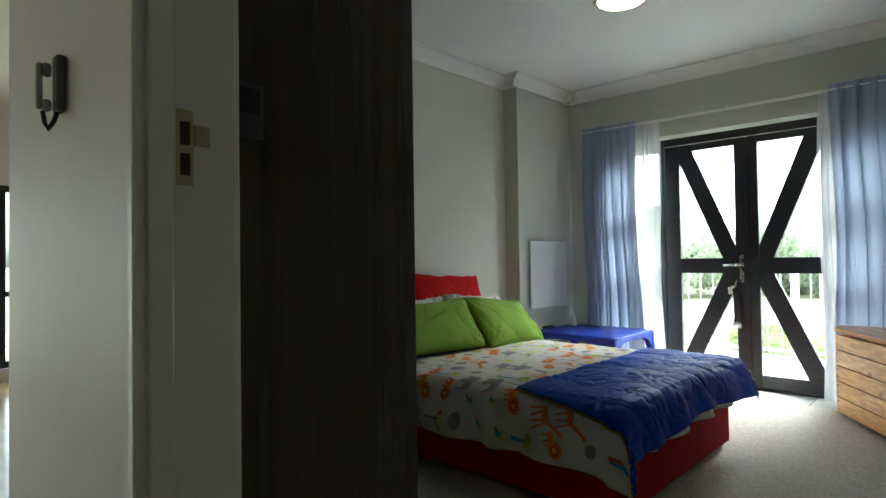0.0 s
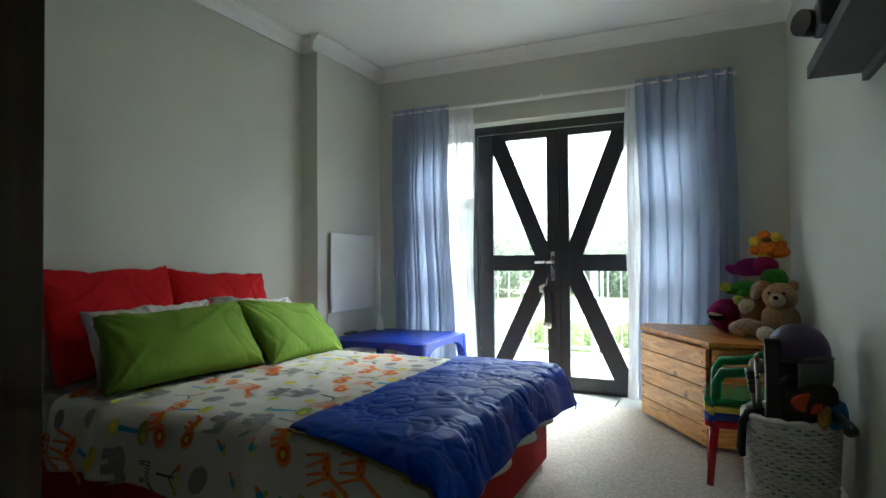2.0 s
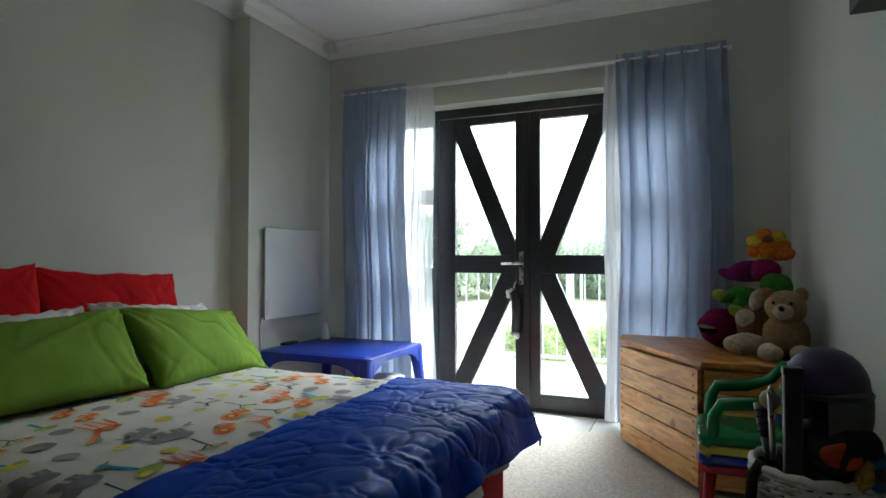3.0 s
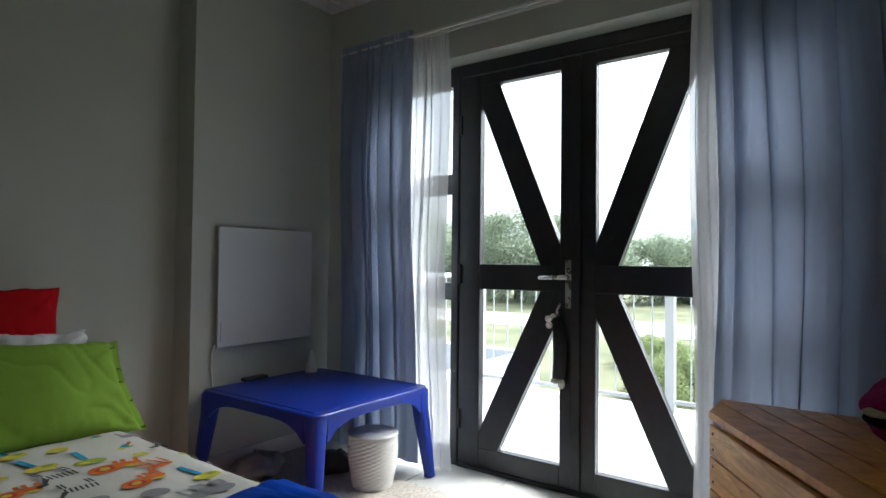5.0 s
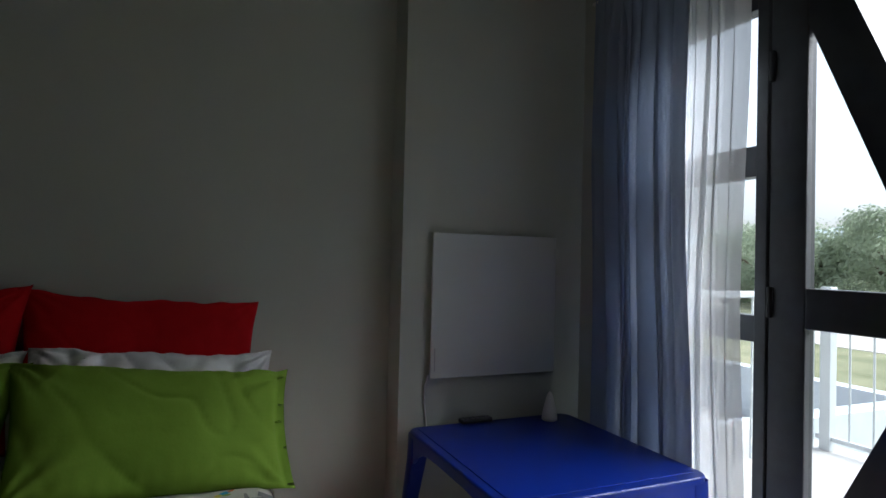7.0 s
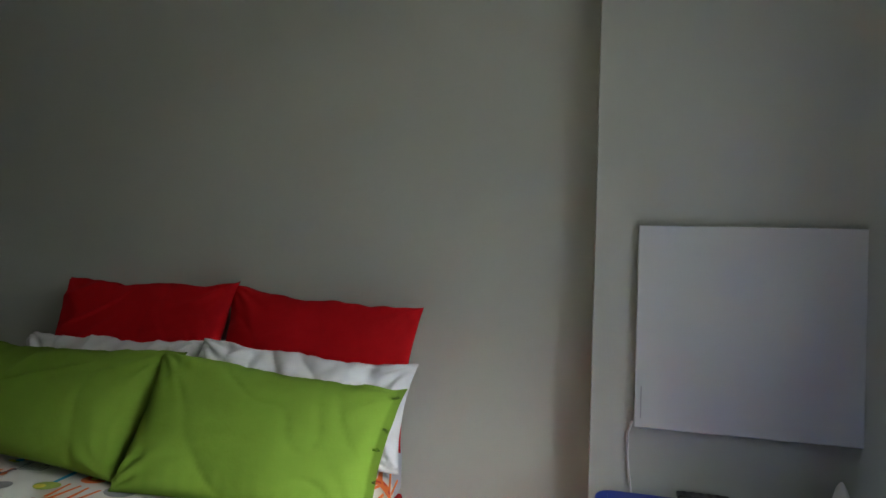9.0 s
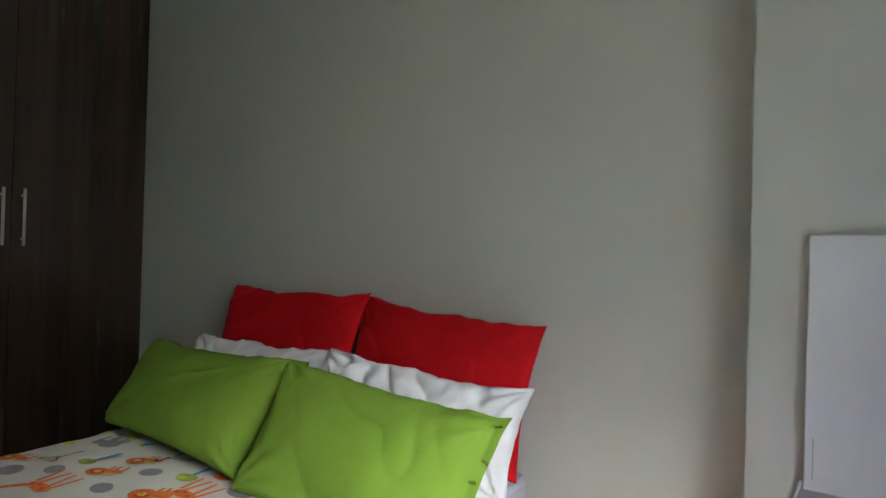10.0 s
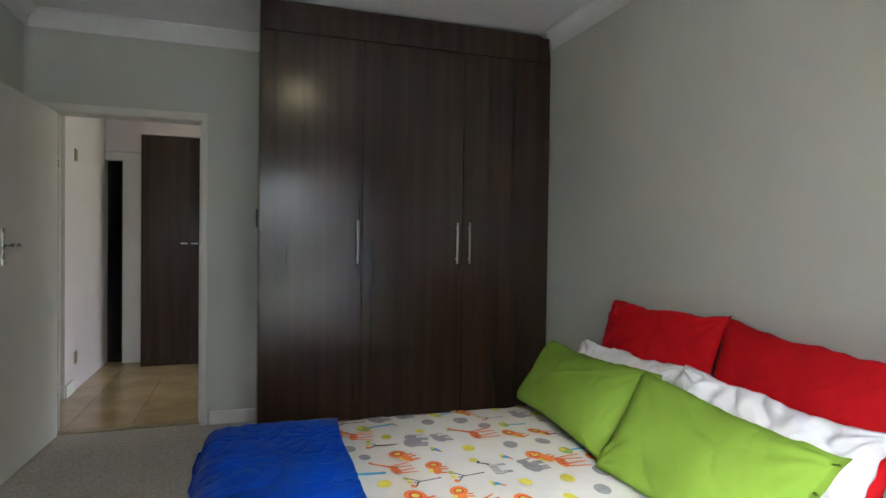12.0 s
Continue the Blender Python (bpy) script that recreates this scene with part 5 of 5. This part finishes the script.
structure("wall_hall_east", boxes((1.2, 1.3, -0.95, 0.4, -0.05, 2.75), (E, 1.3, 0.225, 0.40, -0.05, 2.75)), HALL_WALL, "pale wall at the hall's end", "wall")
structure("wall_hall_face", boxes((-2.03, JW - 0.02, 0.219, 0.225, -0.05, 2.6), (JE + 0.02, E, 0.219, 0.225, -0.05, 2.6), (JW - 0.02, JE + 0.02, 0.219, 0.225, 2.07, 2.6)), HALL_WALL, "lilac grey painted hall wall", "wall")
structure("wall_lounge", boxes((-7.2, W - 0.2, 3.0, 3.2, -0.05, 2.75), (-7.2, -7.0, -6.2, -5.6, -0.05, 2.75), (-7.2, -7.0, 2.4, 3.0, -0.05, 2.75), (-7.2, -7.0, -5.6, 2.4, 1.82, 2.75), (-7.2, -7.0, -5.6, 2.4, -0.05, 0.12), (-7.2, -2.3, -6.3, -6.2, -0.05, 2.75)), HALL_WALL, "white lounge wall with a wide window", "wall")
structure("ceiling_hall", boxes((-7.2, 1.3, -2.6, 0.2, 2.6, 2.7), (-7.2, W - 0.2, 0.2, 3.2, 2.6, 2.7), (W - 0.2, -2.03, 0.2, 0.505, 2.6, 2.7), (-7.2, -2.3, -6.3, -2.6, 2.6, 2.7)), CEIL, "white hall ceiling", "ceiling")
# The far room's shade is put into near-black walls and a floor sheet.
structure("wall_far", boxes((-0.7, 0.0, -2.7, -2.6, -0.05, 2.75), (-0.19, -0.04, -2.6, -2.0, -0.05, 2.75), (-0.49, -0.19, -2.6, -1.985, -0.004, 0.0)), mat("passage_shade", (0.03, 0.028, 0.026), 0.8, var=0.1), "walls and floor sheet beyond the passage, shade put into their near-black colour", "wall")
hf = structure("floor_hall", boxes((-7.2, 1.3, -2.6, 0.30, -0.1, -0.012), (-7.2, W - 0.2, 0.30, 3.2, -0.1, -0.012), (-7.2, -2.3, -6.3, -2.6, -0.1, -0.012), (W - 0.2, -2.0, 0.30, 0.52, -0.1, -0.012)), GROUT, "glossy ochre hall tiles", "floor")
for i in range(-9, 4):
    for j in range(-7, 1):
        x0, y0 = i * 0.4, j * 0.4 - 0.1
        if y0 + 0.396 > 0.299:
            continue
        part("tile", boxes((x0, x0 + 0.396, y0, y0 + 0.396, -0.012, -0.003)), HALLTILE, hf)
part("tile", boxes((-7.2, -3.605, -2.6, 0.28, -0.011, -0.004), (-7.2, W - 0.21, 0.30, 3.0, -0.011, -0.004), (-7.2, -2.4, -6.2, -2.92, -0.011, -0.004)), HALLTILE, hf)
win = tagged(new("window_2"), "dark framed lounge window with a blind", "window", kind="structure")
win.location = (-7.1, 0.65, 0.25)
ORIGIN["window_2"] = Vector(win.location)
part("frame", boxes((-7.12, -7.06, -5.6, 2.4, 1.76, 1.82), bevel=0.003), BLACKFRAME, win)
part("frame", boxes((-7.12, -7.06, -5.6, 2.4, 0.12, 0.18), bevel=0.003), BLACKFRAME, win)
part("frame", boxes((-7.121, -7.059, -5.6, 2.4, 0.78, 0.83), bevel=0.003), BLACKFRAME, win)
for y in (-5.6, -4.27, -2.94, -1.61, -0.28, 1.02, 2.34):
    part("frame", boxes((-7.119, -7.061, y, y + 0.06, 0.18, 1.76), bevel=0.003), BLACKFRAME, win)
p = part("pane", boxes((-7.095, -7.089, -5.56, 2.36, 0.16, 1.78)), GLASS, win)
p.visible_shadow = False
blind = thing("window_blind", (-7.03, 0.65, 0.85), "dark slatted blind half lowered in the lounge window", "blind")
for k in range(14):
    z = 1.42 - k * 0.035
    part("slat", boxes((-7.045, -7.02, -0.2, 2.3, z, z + 0.003)), BLACK, blind)
# dark cupboard in the hall
cup = thing("hall_cupboard", (-1.4, -1.95, 0), "tall dark walnut hall cupboard with short handles", "cupboard")
part("carcass", boxes((-2.28, -0.545, -2.28, -1.67, 0, 2.25)), WALNUT, cup)
for a, b, hx in ((-1.40, -0.982, -1.025), (-0.978, -0.547, -0.935), (-1.81, -1.404, -1.45)):
    d = part("door", boxes((a, b, -1.668, -1.65, 0.06, 2.245), bevel=0.002), WALNUT, cup)
    part("handle", boxes((hx - 0.032, hx + 0.032, -1.63, -1.618, 1.198, 1.212), (hx - 0.026, hx - 0.018, -1.65, -1.62, 1.20, 1.21), (hx + 0.018, hx + 0.026, -1.65, -1.62, 1.20, 1.21), bevel=0.001), CHROME, d, "short steel handle")
structure("wall_bulkhead", boxes((-2.28, -0.545, -2.28, -1.64, 2.255, 2.6)), HALL_WALL, "pinkish plastered bulkhead over the cupboard", "wall")
door_h = tagged(new("door_4"), "white door frame at the end of the passage", "door", kind="structure")
door_h.location = (-0.45, -1.95, 0)
ORIGIN["door_4"] = Vector(door_h.location)
part("jamb", boxes((-0.53, -0.345, -1.98, -1.88, 0, 2.10), bevel=0.004), TRIM, door_h)
part("header", boxes((-0.345, -0.19, -1.98, -1.88, 2.02, 2.10), bevel=0.004), TRIM, door_h)
for z in (0.22, 1.88):
    part("hinge", boxes((-0.196, -0.191, -0.92, -0.84, z, z + 0.10), bevel=0.001), DULLMETAL, door_h)
structure("baseboard_hall", boxes((-0.204, -0.19, -0.83, -0.60, 0, 0.1), (-0.19, 1.2, -0.60, -0.586, 0, 0.1), (-2.03, JW - 0.03, 0.206, 0.219, 0, 0.08)), TRIM, "white hall skirting board", "skirting")
inter = thing("intercom_phone", (-1.587, 0.2, 1.28), "grey wall intercom handset hanging on the hall wall", "intercom")
part("base", boxes((-1.601, -1.570, 0.203, 0.219, 1.335, 1.436), bevel=0.005), mat("grey_intercom", (0.12, 0.12, 0.12), 0.5, var=0.1), inter)
bm = boxes((-1.612, -1.597, 0.188, 0.203, 1.338, 1.36), (-1.612, -1.597, 0.188, 0.203, 1.40, 1.425), (-1.611, -1.598, 0.180, 0.190, 1.34, 1.424), bevel=0.005)
part("handset", bm, mat("grey_handset", (0.34, 0.33, 0.33), 0.45, var=0.1), inter, "paler grey handset")
bm = bmesh.new()
tube(bm, [(-1.604, 0.19, 1.338), (-1.604, 0.193, 1.318), (-1.597, 0.197, 1.306), (-1.589, 0.203, 1.318), (-1.587, 0.208, 1.336)], 0.004, 8)
part("cord", bm, BLACK, inter, smooth=True)

# ---- outside ----
structure("balcony_floor", boxes((-4.2, 2.0, 5.13, 7.15, -0.3, -0.04)), BALCONYTILE, "pale bright balcony floor", "balcony")
rail = thing("balcony_railing", (-1.9, 7.0, -0.04), "white metal balcony railing with thin upright bars", "railing")
part("top_rail", boxes((-3.6, 2.0, 6.975, 7.025, 0.93, 0.97), bevel=0.006), RAILWHITE, rail)
part("bottom_rail", boxes((-3.6, 2.0, 6.985, 7.015, 0.02, 0.05), bevel=0.004), RAILWHITE, rail)
for x in (-3.53, -1.862, -0.19, 1.48):
    part("post", boxes((x - 0.034, x + 0.034, 6.966, 7.034, -0.04, 1.0), bevel=0.005), RAILWHITE, rail)
x = -3.395
while x < 2.0:
    if min(abs(x - p) for p in (-3.53, -1.862, -0.19, 1.48)) > 0.05:
        bm = bmesh.new()
        tube(bm, [(x, 7.0, 0.05), (x, 7.0, 0.93)], 0.007, 6)
        part("bar", bm, RAILWHITE, rail)
    x += 0.14
part("side_rail", boxes((-3.6, -3.56, 5.13, 6.966, 0.93, 0.97), bevel=0.006), RAILWHITE, rail)
y = 5.25
while y < 6.95:
    bm = bmesh.new()
    tube(bm, [(-3.58, y, -0.04), (-3.58, y, 0.93)], 0.007, 6)
    part("bar", bm, RAILWHITE, rail)
    y += 0.14
GZ = -1.15
bm = bmesh.new()
bmesh.ops.create_grid(bm, x_segments=80, y_segments=80, size=1.0)
for v in bm.verts:
    v.co = Vector((v.co.x * 900, v.co.y * 900 + 300, GZ))
ground = structure("ground", bm, GRASS, "rough green and straw coloured grass", "ground")
structure("road", boxes((-80, 80, 20.5, 25.0, GZ - 0.1, GZ + 0.02)), ROAD, "pale gravel road", "road")
low = structure("garden_wall", boxes((-12, -5.0, 11.0, 11.25, GZ, GZ + 0.75), (-5.25, -5.0, 7.5, 11.0, GZ, GZ + 0.75)), mat("bluish_wall", (0.58, 0.63, 0.68), 0.7, var=0.05), "low pale blue garden wall", "garden wall")
structure("driveway", boxes((-12, -5.3, 7.5, 10.9, GZ - 0.05, GZ + 0.03)), ROAD, "pale paved driveway", "driveway")


def leaf_clump(bm, c, r, count, rnd, size):
    for _ in range(count):
        d = Vector((rnd.gauss(0, 1), rnd.gauss(0, 1), rnd.gauss(0, 1)))
        d.normalize()
        p = c + d * r * rnd.uniform(0.55, 1.08)
        a = d.orthogonal().normalized() * size * rnd.uniform(0.7, 1.4)
        b = d.cross(a).normalized() * size * rnd.uniform(0.5, 1.0)
        tilt = Vector((rnd.uniform(-1, 1), rnd.uniform(-1, 1), rnd.uniform(-1, 1))) * size * 0.6
        bm.faces.new([bm.verts.new(p + a + tilt), bm.verts.new(p + b), bm.verts.new(p - a - tilt), bm.verts.new(p - b)])


def bush(x, y, height, width, seed, label, leaves=None):
    rnd = random.Random(seed)
    t = thing("tree", (x, y, GZ), label, "tree", "trees beyond the road")
    bm = bmesh.new()
    tube(bm, [(x, y, GZ), (x + 0.1, y, GZ + height * 0.3), (x - 0.1, y + 0.1, GZ + height * 0.6)], [width * 0.05, width * 0.035, width * 0.015], 8)
    for k in range(5):
        a = k * 1.3
        tube(bm, [(x, y, GZ + height * 0.25), (x + width * 0.3 * math.cos(a), y + width * 0.3 * math.sin(a), GZ + height * 0.6)], [width * 0.02, width * 0.008], 6)
    part("trunk", bm, BARK, t)
    bm = bmesh.new()
    for k in range(36):
        a, q = rnd.uniform(0, 6.28), rnd.uniform(0, 1) ** 0.6
        h = rnd.uniform(0.04, 0.9)
        rad = width * 0.5 * q * math.sqrt(max(0.05, 1 - (h - 0.35) ** 2 * 2.2))
        leaf_clump(bm, Vector((x + rad * math.cos(a), y + rad * math.sin(a), GZ + height * h)), width * rnd.uniform(0.11, 0.18), 360, rnd, width * 0.0125)
    part("crown", bm, leaves or LEAF, t)


rb = random.Random(5)
for x, y, h, w in ((-13.5, 33, 5.6, 7.5), (-17.5, 34, 6.0, 7.0), (-22, 35, 5.4, 7.0), (-10.0, 37, 4.0, 6.0), (-27, 38, 5.5, 7.5), (-5.0, 37, 3.7, 6.0), (-1.5, 38, 5.0, 7.0), (2.5, 37, 4.6, 6.5), (-8, 42, 3.8, 7), (7, 39, 4.6, 7), (12, 40, 5, 7), (-33, 40, 6, 8), (-4.0, 45, 4.4, 8)):
    bush(x, y, h * 0.9, w, int(x * 10) + 999, "dense grey-green coastal bush")
for x, y, h, w in ((-3.2, 12.5, 0.6, 1.8), (-1.4, 11.5, 0.55, 1.6), (-2.0, 14.5, 0.6, 2.2), (0.6, 13.0, 0.65, 1.9), (-4.3, 15.5, 0.5, 1.8), (2.4, 12.0, 0.7, 2.0)):
    bush(x, y, h, w, int(x * 10) + 333, "low green garden shrub below the balcony", SHRUB)
bm = bmesh.new()
tube(bm, [(-5.6, 30, GZ), (-5.6, 30, 3.0)], 0.07, 8)
single("lamp_post", bm, RAILWHITE, "thin pale pole beside the road", "pole")


def hill(y, height, x0, x1, seed, name, material):
    bm = bmesh.new()
    n, rows = 120, 8
    grid = []
    for j in range(rows + 1):
        q = j / rows
        row = []
        for i in range(n + 1):
            x = x0 + (x1 - x0) * i / n
            h = height * (0.75 + 0.35 * noise.noise(Vector((x * 0.006, seed, 0))) + 0.1 * noise.noise(Vector((x * 0.03, seed, 5))))
            row.append(bm.verts.new((x, y + 120 * q, GZ - 1 + h * math.sin(q * math.pi / 2))))
        grid.append(row)
    for j in range(rows):
        for i in range(n):
            bm.faces.new((grid[j][i], grid[j][i + 1], grid[j + 1][i + 1], grid[j + 1][i]))
    return tagged(finish(name, bm, material, smooth=True), "green hills in the distance, haze put into their colour", "hill", kind="structure")


# Distance haze is put into the hills' pale colours.
hill(230, 26, -500, 400, 1.0, "backdrop_hill", HILL)
hill(480, 62, -900, 700, 4.0, "backdrop_far_hill", mat("haze_tinted_hill", (0.40, 0.46, 0.48), 1.0, var=0.12, scale=0.02))
